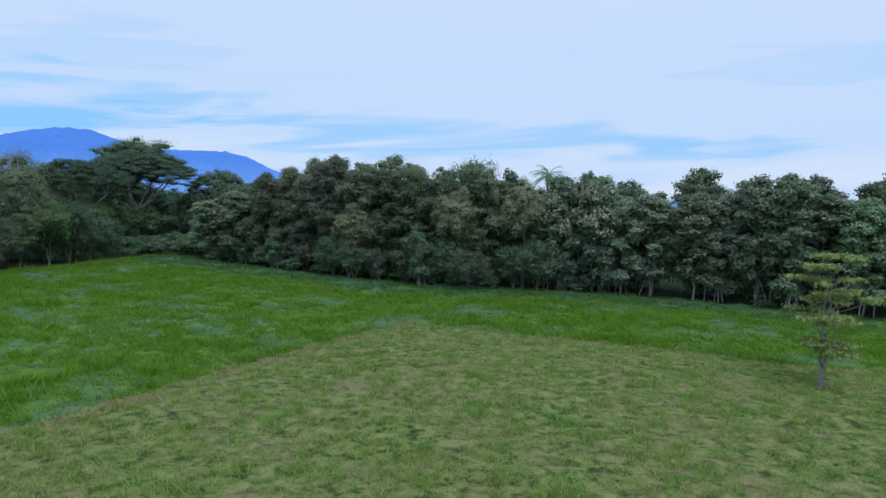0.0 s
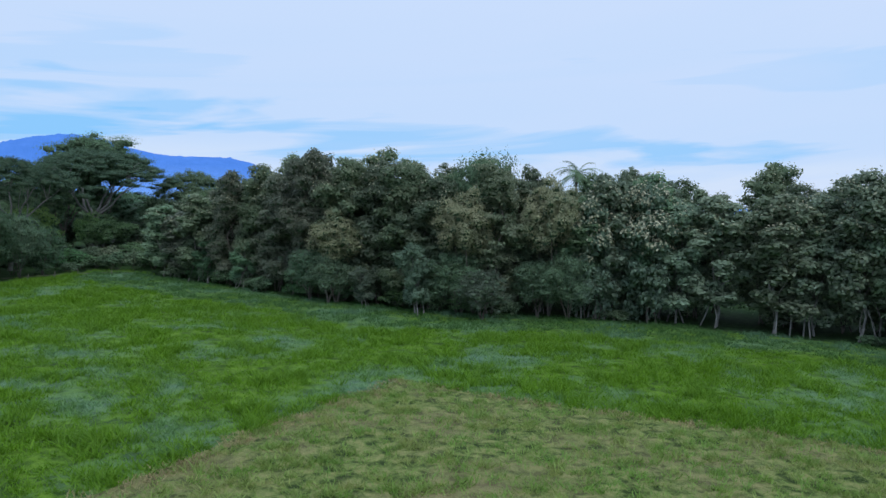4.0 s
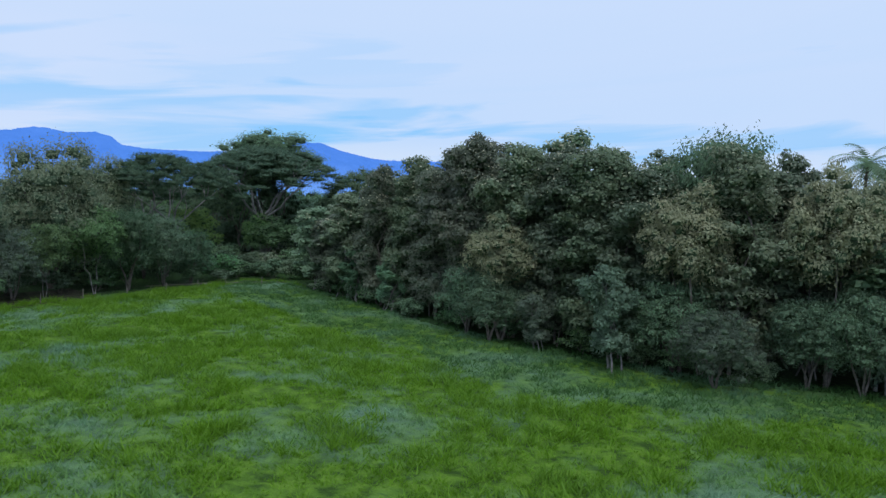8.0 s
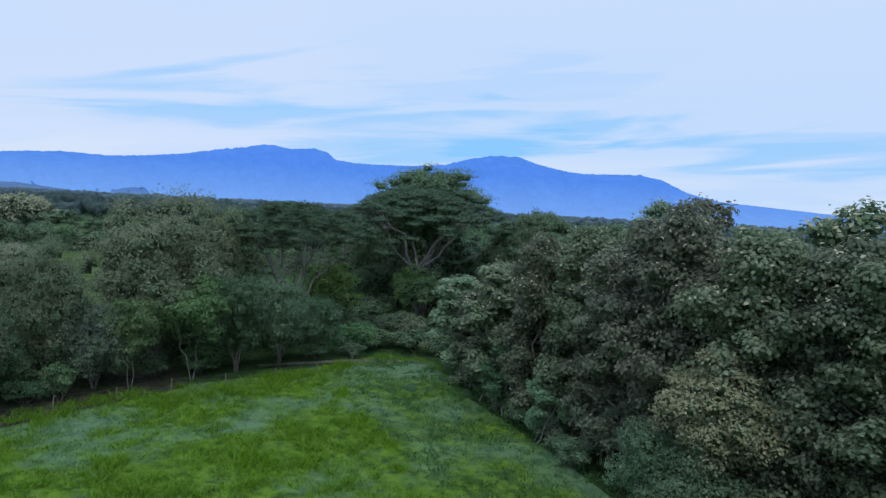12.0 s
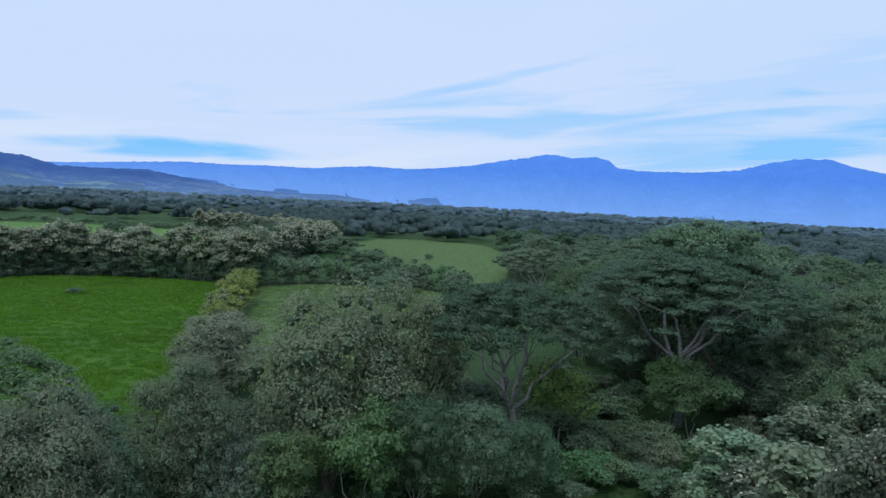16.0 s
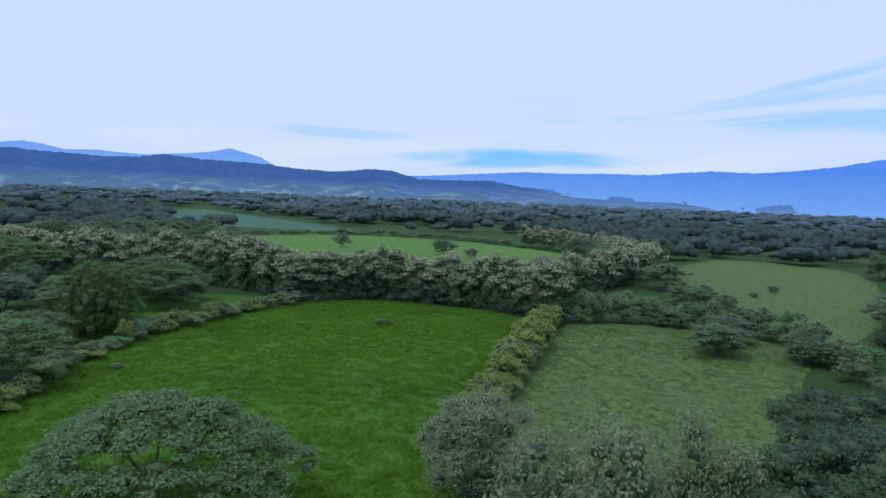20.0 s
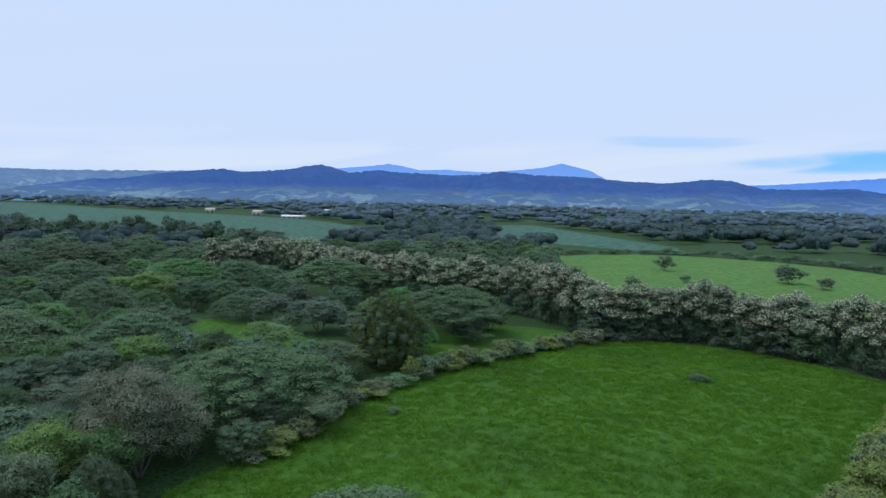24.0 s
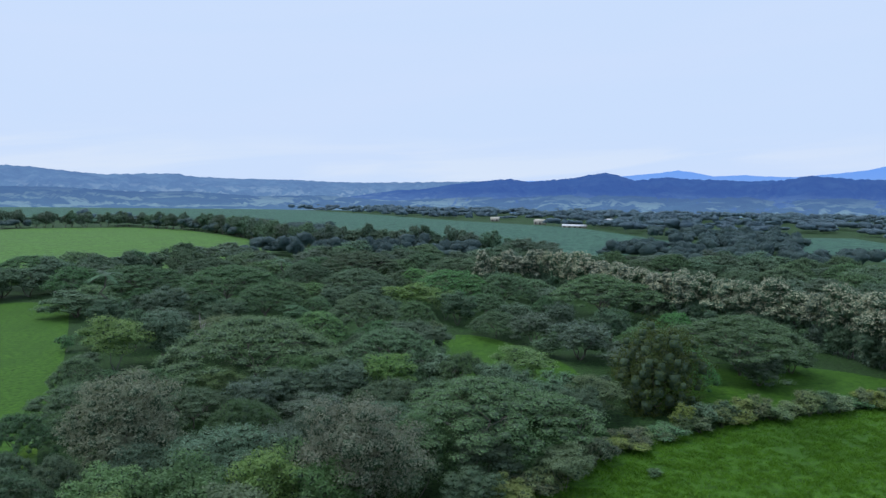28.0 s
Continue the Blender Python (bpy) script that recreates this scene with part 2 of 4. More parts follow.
M["inner"] = bark("inner_gap_shade", (0.060, 0.098, 0.058), (0.100, 0.148, 0.088))
M["olive"] = foliage("olive_hedge_leaf", (0.084, 0.128, 0.032), (0.146, 0.190, 0.052), (0.150, 0.172, 0.060), 0.6, 0.4, 0.5, vary=0.3)
M["bark"] = bark("bark", (0.09, 0.08, 0.07), (0.20, 0.18, 0.16))
M["pale_bark"] = bark("pale_bark", (0.15, 0.145, 0.14), (0.30, 0.29, 0.28))
M["dead"] = bark("dead_wood", (0.26, 0.23, 0.22), (0.42, 0.38, 0.37))
M["ground"] = turf("rough_ground", (0.022, 0.052, 0.016), (0.036, 0.086, 0.024), (0.052, 0.118, 0.032), (0.030, 0.056, 0.024), 0.5)
M["tall"] = turf("tall_grass", (0.05, 0.12, 0.014), (0.09, 0.19, 0.017), (0.13, 0.25, 0.024), (0.14, 0.25, 0.165), 0.85, 0.085, 0.75)
M["mown"] = turf("grazed_grass", (0.062, 0.110, 0.026), (0.175, 0.245, 0.066), (0.300, 0.325, 0.120), (0.30, 0.250, 0.135), 0.7, 0.13, 1.0, 0.8)
M["meadow"] = turf("meadow_grass", (0.048, 0.132, 0.014), (0.056, 0.148, 0.015), (0.072, 0.178, 0.017), (0.042, 0.115, 0.015), 0.7, 0.05, 0.9, 0.12)
M["pasture"] = turf("pale_pasture", (0.054, 0.108, 0.027), (0.088, 0.162, 0.044), (0.122, 0.209, 0.061), (0.108, 0.149, 0.068), 0.6, 0.08, 0.6)
M["field"] = turf("far_pasture", (0.085, 0.190, 0.036), (0.098, 0.220, 0.042), (0.120, 0.255, 0.052), (0.085, 0.170, 0.046), 0.6, 0.03, 0.35, 0.05)
M["crop"] = turf("plantation", (0.036, 0.098, 0.068), (0.062, 0.155, 0.105), (0.088, 0.200, 0.128), (0.055, 0.130, 0.098), 0.5, 0.012, 0.16)
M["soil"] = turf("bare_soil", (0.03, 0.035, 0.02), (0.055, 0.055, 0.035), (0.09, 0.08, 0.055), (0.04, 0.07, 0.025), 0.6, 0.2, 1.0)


# ---- building helpers ----
def mesh_of(name, verts, faces_flat, per, material, smooth=False):
    """A mesh from arrays: faces_flat holds the corners of faces with per corners each."""
    me = bpy.data.meshes.new(name)
    verts = np.asarray(verts, np.float32).reshape(-1, 3)
    flat = np.asarray(faces_flat, np.int32).ravel()
    count = len(flat) // per
    me.vertices.add(len(verts))
    me.vertices.foreach_set("co", verts.ravel())
    me.loops.add(len(flat))
    me.loops.foreach_set("vertex_index", flat)
    me.polygons.add(count)
    me.polygons.foreach_set("loop_start", np.arange(0, len(flat), per, dtype=np.int32))
    if smooth:
        me.polygons.foreach_set("use_smooth", np.ones(count, bool))
    me.materials.append(material)
    me.update(calc_edges=True)
    return me


def part(name, mesh, parent=None, label=""):
    ob = new(name, mesh)
    ob.parent = parent
    return tagged(ob, label)


def rest_on(x):
    """Height of the ground: the land rises a little to the west."""
    s = np.clip((-150.0 - np.asarray(x, float)) / 80.0, 0, 1)
    return 1.6 * s * s * (3 - 2 * s)


def unit(v):
    return v / np.maximum(np.linalg.norm(v, axis=-1, keepdims=True), 1e-9)


def leaf_verts(rng, points, normals, size, slim=0.36, droop=0.25, lift=0.3, jitter=0.4):
    """One kite-shaped spray of leaf at each point, lying roughly along the crown's surface."""
    n = len(points)
    facing = unit(normals + np.array([0.0, 0.0, lift]) + rng.normal(0, jitter, (n, 3)))
    u = rng.normal(0, 1, (n, 3)) + 0.5 * normals
    u[:, 2] -= droop
    u = unit(u - (u * facing).sum(1, keepdims=True) * facing)
    v = np.cross(facing, u)
    s = (size * rng.uniform(0.65, 1.35, n))[:, None]
    middle = points - u * s * 0.04
    return np.stack([points - u * s * 0.5, middle - v * s * slim, points + u * s * 0.55 - facing * s * 0.2, middle + v * s * slim], 1).reshape(-1, 3)


def lobed(rng, lobes, subs, small=(0.34, 0.54), down=0.4):
    """Each large lobe of a crown carries a heap of small clumps on its outside."""
    out = []
    for x, y, z, rx, ry, rz in lobes:
        for _ in range(subs):
            d = unit(rng.normal(0, 1, 3))
            if d[2] < 0 and rng.random() > down:
                d[2] *= -1
            k = rng.uniform(*small)
            out.append((x + d[0] * rx * 0.74, y + d[1] * ry * 0.74, z + d[2] * rz * 0.74, rx * k, ry * k, rz * k * 0.85))
        out.append((x, y, z, rx * 0.62, ry * 0.62, rz * 0.62))
    return np.array(out)


def clump_points(rng, clumps, per, keep=0.55, up=0.72, ragged=0.3):
    """Points and normals on the outer faces of a heap of ellipsoids."""
    k = len(clumps)
    share = clumps[:, 3] * clumps[:, 4]
    number = np.maximum((per * k * share / share.sum()).astype(int), 6)
    which = np.repeat(np.arange(k), number)
    d = unit(rng.normal(0, 1, (len(which), 3)))
    flip = (d[:, 2] < 0) & (rng.random(len(d)) < up)
    d[flip, 2] *= -1
    r = 1 + rng.normal(0, ragged, len(d))
    p = clumps[which, :3] + d * clumps[which, 3:] * r[:, None]
    inside = np.zeros(len(p), bool)
    for j in range(k):
        q = ((p - clumps[j, :3]) / clumps[j, 3:]) ** 2
        inside |= (q.sum(1) < keep) & (which != j)
    return p[~inside], unit(d / clumps[which, 3:])[~inside]


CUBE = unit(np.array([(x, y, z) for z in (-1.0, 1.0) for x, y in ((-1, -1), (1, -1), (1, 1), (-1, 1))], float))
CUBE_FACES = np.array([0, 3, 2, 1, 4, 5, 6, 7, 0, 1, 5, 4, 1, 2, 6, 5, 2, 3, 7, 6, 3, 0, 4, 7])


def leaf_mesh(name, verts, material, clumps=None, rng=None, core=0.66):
    """Leaves, with a dark heart in each clump that closes the crown and paints shade into its gaps."""
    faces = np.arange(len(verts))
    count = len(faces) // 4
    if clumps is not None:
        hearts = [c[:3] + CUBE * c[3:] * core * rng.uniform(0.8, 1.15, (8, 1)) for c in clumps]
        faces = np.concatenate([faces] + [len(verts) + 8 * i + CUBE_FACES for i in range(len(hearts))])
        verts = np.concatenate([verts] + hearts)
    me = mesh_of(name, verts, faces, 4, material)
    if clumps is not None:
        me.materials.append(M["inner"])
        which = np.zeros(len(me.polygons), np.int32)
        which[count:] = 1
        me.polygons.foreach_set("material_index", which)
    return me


def tube_arrays(lines, sides=6):
    """Tapered round limbs: lines of (points, radii). Returns corners and four-cornered faces."""
    verts, faces, base = [], [], 0
    ring = [(math.cos(2 * math.pi * i / sides), math.sin(2 * math.pi * i / sides)) for i in range(sides)]
    for pts, radii in lines:
        pts = [Vector(p) for p in pts]
        for i, (p, r) in enumerate(zip(pts, radii)):
            ahead = (pts[min(i + 1, len(pts) - 1)] - pts[max(i - 1, 0)]).normalized()
            a = ahead.cross(Vector((0.31, 0.87, 0.12))).normalized()
            b = ahead.cross(a)
            verts += [tuple(p + r * (c * a + s * b)) for c, s in ring]
        for i in range(len(pts) - 1):
            for j in range(sides):
                k = (j + 1) % sides
                faces += [base + i * sides + j, base + i * sides + k, base + (i + 1) * sides + k, base + (i + 1) * sides + j]
        base += len(pts) * sides
    return verts, faces


def limb_line(rng, a, b, r0, r1, steps=5, sag=0.12):
    """A crooked limb from a to b."""
    a, b = np.array(a, float), np.array(b, float)
    far = np.linalg.norm(b - a)
    pts = []
    for i in range(steps + 1):
        s = i / steps
        wob = rng.normal(0, far * 0.045, 3) * math.sin(math.pi * s)
        p = a + (b - a) * s + wob
        p[2] += far * sag * math.sin(math.pi * s)
        pts.append(tuple(p))
    return pts, [r0 + (r1 - r0) * (i / steps) ** 0.8 for i in range(steps + 1)]


def wood_mesh(name, lines, material, sides=6):
    v, f = tube_arrays(lines, sides)
    return mesh_of(name, v, f, 4, material, True)


def tree_base(name, label, category="tree"):
    return tagged(new(name), label, category)


# ---- kinds of trees: each is built once at its own size, then copied and scaled ----
def tall_tree(seed, name, label, leaf, height=20.0, radius=3.6, clear=1.1, leaves=6000, size=0.42, flowers=0.0, pale=False, puffs=84, top=0.82, bloom=26, petal=0.3):
    """A plantation tree: straight stem, crown down to near the ground, big leaves in heavy clumps."""
    rng = np.random.default_rng(seed)
    root = tree_base(name, label)
    lobes = []
    count = max(12, puffs // 4)
    for i in range(count):
        s = (i + 0.5) / count
        z = clear + 0.6 + (height - clear - 1.8) * s
        wide = radius * (0.60 + 0.42 * math.sin(math.pi * min(1.0, s * 1.15))) * (1.0 if s < top else 1.0 - 0.6 * (s - top) / (1 - top))
        turn, out = i * 2.39996 + rng.uniform(-0.5, 0.5), wide * math.sqrt(rng.uniform(0.12, 0.75))
        r = rng.uniform(0.34, 0.58) * radius
        lobes.append((out * math.cos(turn), out * math.sin(turn), z + rng.uniform(-0.7, 0.7), r, r, r * rng.uniform(0.8, 1.15)))
    clumps = lobed(rng, lobes, 5)
    p, n = clump_points(rng, clumps, 1.25 * leaves / len(clumps), 0.5, 0.6, 0.25)
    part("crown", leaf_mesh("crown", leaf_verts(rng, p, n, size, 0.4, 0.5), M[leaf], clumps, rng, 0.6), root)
    if flowers > 0:
        high = clumps[(clumps[:, 2] > height * (1 - flowers)) & (rng.random(len(clumps)) < (0.85 if flowers > 0.5 else 0.6))]
        p, n = clump_points(rng, high * np.array([1, 1, 1, 1.12, 1.12, 1.2]), bloom, 0.9, 0.95)
        part("blossom", leaf_mesh("blossom", leaf_verts(rng, p, n, petal, 0.34, -0.4), M["flower"]), root, "pale cream flower panicles")
    stem = [limb_line(rng, (0, 0, -0.2), (rng.uniform(-0.3, 0.3), rng.uniform(-0.3, 0.3), height * 0.9), 0.16, 0.04, 6, 0)]
    for k in range(2):
        stem.append(limb_line(rng, (rng.uniform(-1.6, 1.6), rng.uniform(-1.6, 1.6), -0.2), (rng.uniform(-1.2, 1.2), rng.uniform(-1.2, 1.2), height * 0.5), 0.1, 0.04, 4, 0))
    for i in rng.choice(len(clumps), 9, replace=False):
        c = clumps[i]
        stem.append(limb_line(rng, (0, 0, max(1.2, c[2] - 2.2)), tuple(c[:3]), 0.07, 0.02, 3, 0.05))
    part("trunk", wood_mesh("trunk", stem, M["pale_bark" if pale else "bark"]), root)
    return root


def umbrella_tree(seed, name, label, leaf, height=14.0, radius=13.0, thick=4.0, leaves=6500, size=0.55, puffs=85, stems=7, bare=0.45, own_limbs=False, hang=0.3):
    """A wide flat-topped tree: short trunk, long spreading limbs, layered parasol crown."""
    rng = np.random.default_rng(seed)
    root = tree_base(name, label)
    clumps = []
    for i in range(puffs):
        rad = math.sqrt((i + 0.5) / puffs)
        turn = i * 2.39996 + rng.uniform(-0.25, 0.25)
        edge = radius * (1 + 0.14 * math.sin(3 * turn + seed) + 0.08 * math.sin(5 * turn + 2 * seed))
        x, y = rad * edge * 0.92 * math.cos(turn), rad * edge * 0.92 * math.sin(turn)
        z = height - 0.7 - thick * rad ** 2.0 + rng.uniform(-0.10, 0.05) * thick - (rng.uniform(0.1, 0.55) * thick if rng.random() < hang else 0)
        r = radius * rng.uniform(0.75, 1.35) * 1.25 / math.sqrt(puffs)
        clumps.append((x, y, z, r, r, r * rng.uniform(0.40, 0.68)))
    clumps = np.array(clumps)
    p, n = clump_points(rng, clumps, 1.4 * leaves / puffs, 0.5, 0.85, 0.24)
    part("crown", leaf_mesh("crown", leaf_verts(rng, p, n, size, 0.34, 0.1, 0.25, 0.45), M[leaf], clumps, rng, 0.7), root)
    fork = height * bare * 0.55
    thickness = 0.017 * height
    trunk = [limb_line(rng, (0, 0, -0.3), (rng.uniform(-0.4, 0.4), rng.uniform(-0.4, 0.4), fork), thickness * 1.25, thickness, 4, 0)]
    limbs = []
    for k in range(stems):
        turn = 2 * math.pi * k / stems + rng.uniform(-0.3, 0.3)
        out = radius * rng.uniform(0.35, 0.6)
        knee = (out * math.cos(turn), out * math.sin(turn), height * rng.uniform(0.62, 0.76))
        line = limb_line(rng, (0, 0, fork - 0.2), knee, thickness * 0.62, thickness * 0.3, 5, 0.05)
        own = [line]
        for j in range(6 if own_limbs else 3):
            t2 = turn + rng.uniform(-0.6, 0.6)
            o2 = radius * rng.uniform(0.55, 0.9)
            tip = (o2 * math.cos(t2), o2 * math.sin(t2), height - 1.0 - thick * (o2 / radius) ** 2.2)
            own.append(limb_line(rng, knee if j else line[0][3], tip, thickness * (0.22 if own_limbs else 0.28), thickness * 0.06, 4, 0.04))
        limbs.append(own)
    wood = M["pale_bark"] if own_limbs else M["bark"]
    if own_limbs:
        stem = part("trunk", wood_mesh("trunk", trunk, wood, 8), root)
        for own in limbs:
            part("limb", wood_mesh("limb", own, wood), stem)
    else:
        part("trunk", wood_mesh("trunk", trunk + [x for own in limbs for x in own], wood), root)
    return root


def round_tree(seed, name, label, leaf, height=10.0, radius=5.0, clear=1.6, leaves=3200, size=0.5, puffs=46, stems=4, pale=False, category="tree", core=0.66, ragged=0.3):
    """A bushy dome of foliage over several crooked stems."""
    rng = np.random.default_rng(seed)
    root = tree_base(name, label, category)
    mid = (height + clear) / 2
    count = max(7, puffs // 5)
    lobes = []
    for i in range(count):
        up = 1.0 - 1.75 * (i + 0.5) / count
        flat_, turn = math.sqrt(max(0.0, 1 - up * up)), i * 2.39996 + rng.uniform(-0.4, 0.4)
        s, r = rng.uniform(0.58, 0.76), rng.uniform(0.32, 0.50) * radius
        lobes.append((radius * s * flat_ * math.cos(turn), radius * s * flat_ * math.sin(turn), mid + up * s * (height - clear) / 2, r, r, r * rng.uniform(0.7, 0.95) * min(1.2, (height - clear) / (2 * radius) + 0.2)))
    lobes.append((0, 0, mid, radius * 0.6, radius * 0.6, (height - clear) * 0.34))
    clumps = lobed(rng, lobes, 6)
    p, n = clump_points(rng, clumps, 1.2 * leaves / len(clumps), 0.55, 0.6, ragged)
    p[:, 2] = np.maximum(p[:, 2], 0.15)
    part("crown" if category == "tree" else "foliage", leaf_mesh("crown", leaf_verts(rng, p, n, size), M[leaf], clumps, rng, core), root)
    lines = []
    for k in range(stems):
        turn = 2 * math.pi * k / stems + rng.uniform(-0.4, 0.4)
        tip = (radius * 0.5 * math.cos(turn), radius * 0.5 * math.sin(turn), height * rng.uniform(0.55, 0.8))
        lines.append(limb_line(rng, (0.12 * math.cos(turn), 0.12 * math.sin(turn), -0.2), tip, (0.008 if pale else 0.014) * height, 0.004 * height, 5, 0.03))
    part("trunk" if category == "tree" else "stem", wood_mesh("trunk", lines, M["pale_bark" if pale else "bark"]), root)
    return root


def tiered_tree(seed, name, label, leaf, height=10.5, radius=4.2):
    """A young legume tree: several pale stems and open flat tiers of fine leaves."""
    rng = np.random.default_rng(seed)
    root = tree_base(name, label)
    lines, clumps = [], []
    tiers = [(0.97, 0.55, 0.45), (0.90, 0.35, -0.3), (0.80, 0.75, -0.35), (0.72, 0.6, 0.55), (0.66, 0.8, 0.5), (0.55, 0.8, -0.5), (0.50, 0.85, 0.45), (0.34, 0.5, 0.1), (0.28, 0.4, 0.35)]
    for k in range(3):
        top = (rng.uniform(-0.9, 0.9), rng.uniform(-0.9, 0.9), height * (0.86 - 0.08 * k))
        lines.append(limb_line(rng, (0.35 * (k - 1), 0.15 * k, -0.2), top, 0.11, 0.025, 7, 0))
    for z, wide, side in tiers:
        for j in range(7):
            turn = rng.uniform(0, 2 * math.pi)
            out = radius * wide * math.sqrt(rng.random())
            c = (side * radius * 0.6 + out * math.cos(turn), out * math.sin(turn), z * height + rng.uniform(-0.25, 0.2))
            r = rng.uniform(0.55, 1.0)
            clumps.append((*c, r, r, r * 0.25))
            if j < 3:
                lines.append(limb_line(rng, (rng.uniform(-0.3, 0.3), 0, z * height - 1.6), c, 0.045, 0.012, 4, 0.02))
    p, n = clump_points(rng, np.array(clumps), 90, 0.2, 0.6, 0.3)
    part("crown", leaf_mesh("crown", leaf_verts(rng, p, n, 0.3, 0.36), M[leaf]), root)
    part("trunk", wood_mesh("trunk", lines, M["pale_bark"]), root)
    return root


def palm_tree(seed, name, label, height=16.0, reach=4.2, fronds=22):
    rng = np.random.default_rng(seed)
    root = tree_base(name, label, "palm")
    part("trunk", wood_mesh("trunk", [limb_line(rng, (0, 0, -0.2), (0.4, 0.2, height), 0.26, 0.18, 8, 0)], M["bark"]), root)
    for k in range(fronds):
        turn, lift = k * 2.39996, rng.uniform(-0.25, 1.15)
        rib, verts = [], []
        for i in range(9):
            s = i / 8
            out = reach * s * math.cos(lift * (1 - 0.3 * s))
            rib.append(Vector((0.4 + out * math.cos(turn), 0.2 + out * math.sin(turn), height + reach * s * math.sin(lift) - reach * 0.55 * s * s)))
        across = Vector((-math.sin(turn), math.cos(turn), 0))
        for i in range(1, 9):
            for side in (-1, 1):
                for h in (0.0, 0.5):
                    a = rib[i - 1].lerp(rib[i], h)
                    b = rib[i - 1].lerp(rib[i], h + 0.4)
                    tip = a + (rib[i] - rib[i - 1]) * 1.1 + across * side * reach * 0.23 * math.sin(math.pi * (0.15 + 0.8 * i / 9)) - Vector((0, 0, 0.25))
                    verts += [tuple(a), tuple(b), tuple(tip), tuple((a + tip) / 2 + Vector((0, 0, 0.03)))]
        part("frond", mesh_of("frond", verts, np.arange(len(verts)), 4, M["palm"]), root)
    return root


def dead_tree(seed, name, label, height=10.0):
    rng = np.random.default_rng(seed)
    root = tree_base(name, label)
    lines = [limb_line(rng, (0, 0, -0.2), (0.3, 0.2, height * 0.7), 0.22, 0.09, 6, 0)]
    for k in range(11):
        turn, z = rng.uniform(0, 6.28), height * rng.uniform(0.3, 0.68)
        tip = (2.2 * math.cos(turn), 2.2 * math.sin(turn), min(height, z + height * rng.uniform(0.2, 0.4)))
        line = limb_line(rng, (0.1, 0.1, z), tip, 0.08, 0.02, 4, -0.03)
        lines.append(line)
        lines.append(limb_line(rng, line[0][2], (tip[0] * 1.2, tip[1] * 0.6, tip[2] + 0.6), 0.04, 0.01, 3, 0))
    part("trunk", wood_mesh("trunk", lines, M["dead"]), root)
    return root


# ---- ground and fields ----
def clipped_sheet(name, outline, lift, material, step=60.0, label="", follow=True):
    """A field: an outline cut into pieces so that it lies on the land."""
    bm = bmesh.new()
    bm.faces.new([bm.verts.new((x, y, 0)) for x, y in outline])
    for axis in (0, 1):
        a, b = min(p[axis] for p in outline), max(p[axis] for p in outline)
        for k in range(1, int((b - a) / step) + 1):
            at, no = [0, 0, 0], [0, 0, 0]
            at[axis], no[axis] = a + k * step, 1
            bmesh.ops.bisect_plane(bm, geom=bm.verts[:] + bm.edges[:] + bm.faces[:], plane_co=at, plane_no=no)
    for v in bm.verts:
        v.co.z = float(rest_on(v.co.x)) + lift
    bmesh.ops.recalc_face_normals(bm, faces=bm.faces[:])
    me = bpy.data.meshes.new(name)
    bm.to_mesh(me)
    bm.free()
    me.materials.append(material)
    ob = tagged(new(name, me), label, kind="structure")
    if me.polygons[0].normal.z < 0:
        me.flip_normals()
    return ob


def rounded(outline, turns=2):
    """An outline with its corners worn round."""
    for _ in range(turns):
        out = []
        for (ax, ay), (bx, by) in zip(outline, outline[1:] + outline[:1]):
            out += [(ax * 0.75 + bx * 0.25, ay * 0.75 + by * 0.25), (ax * 0.25 + bx * 0.75, ay * 0.25 + by * 0.75)]
        outline = out
    return outline


def within(x, y, outline):
    x, y = np.asarray(x, float), np.asarray(y, float)
    hit = np.zeros(x.shape, bool)
    for (ax, ay), (bx, by) in zip(outline, outline[1:] + outline[:1]):
        cross = ((ay > y) != (by > y)) & (x < (bx - ax) * (y - ay) / ((by - ay) or 1e-9) + ax)
        hit ^= cross
    return hit


def ground_sheet():
    rings = [0] + [40 * 1.16 ** i for i in range(33)]
    cols = 120
    v, f = [], []
    for r in rings:
        for c in range(cols):
            a = 2 * math.pi * c / cols
            x, y = -110 + r * math.cos(a), 80 + r * math.sin(a)
            v.append((x, y, float(rest_on(x))))
    for i in range(len(rings) - 1):
        for c in range(cols):
            d = (c + 1) % cols
            f += [i * cols + c, (i + 1) * cols + c, (i + 1) * cols + d, i * cols + d]
    return tagged(new("ground", mesh_of("ground", v, f, 4, M["ground"])), "rough green grass and scrub over a flat valley floor", kind="structure")


ground_sheet()
FIELD_ONE = [(-140, -120), (90, -120), (140, 60), (62, 100), (45, 111), (32, 116), (13, 121), (2, 118), (-7, 121), (-21, 126.5), (-38, 138), (-52, 146), (-66, 157), (-74, 155), (-75, 138), (-78, 122), (-80, 100), (-100, 40)]
MOWN = [(-90, -110), (80, -110), (110, 55), (42, 67), (33.7, 68.6), (24.5, 73.5), (12, 77), (4, 79.5), (-3.5, 83), (-10, 70), (-13.5, 60.6), (-16.2, 54.3), (-19.1, 46.5), (-22.7, 37.5), (-50, -20)]
FIELD_TWO = rounded([(-98, 66), (-133, 47), (-160, 52), (-182, 50), (-207, 57), (-240, 72), (-263, 84), (-269, 110), (-252, 144), (-235, 153), (-164, 131), (-120, 123), (-92, 112)], 1)
FIELD_THREE = rounded([(-98, 134), (-128, 129), (-164, 133), (-236, 157), (-240, 180), (-230, 206), (-205, 216), (-178, 196), (-150, 180), (-120, 166), (-98, 155)], 1)
FIELD_FOUR = rounded([(-214, 212), (-250, 200), (-326, 224), (-420, 262), (-493, 325), (-450, 370), (-390, 356), (-300, 300), (-225, 245)], 1)
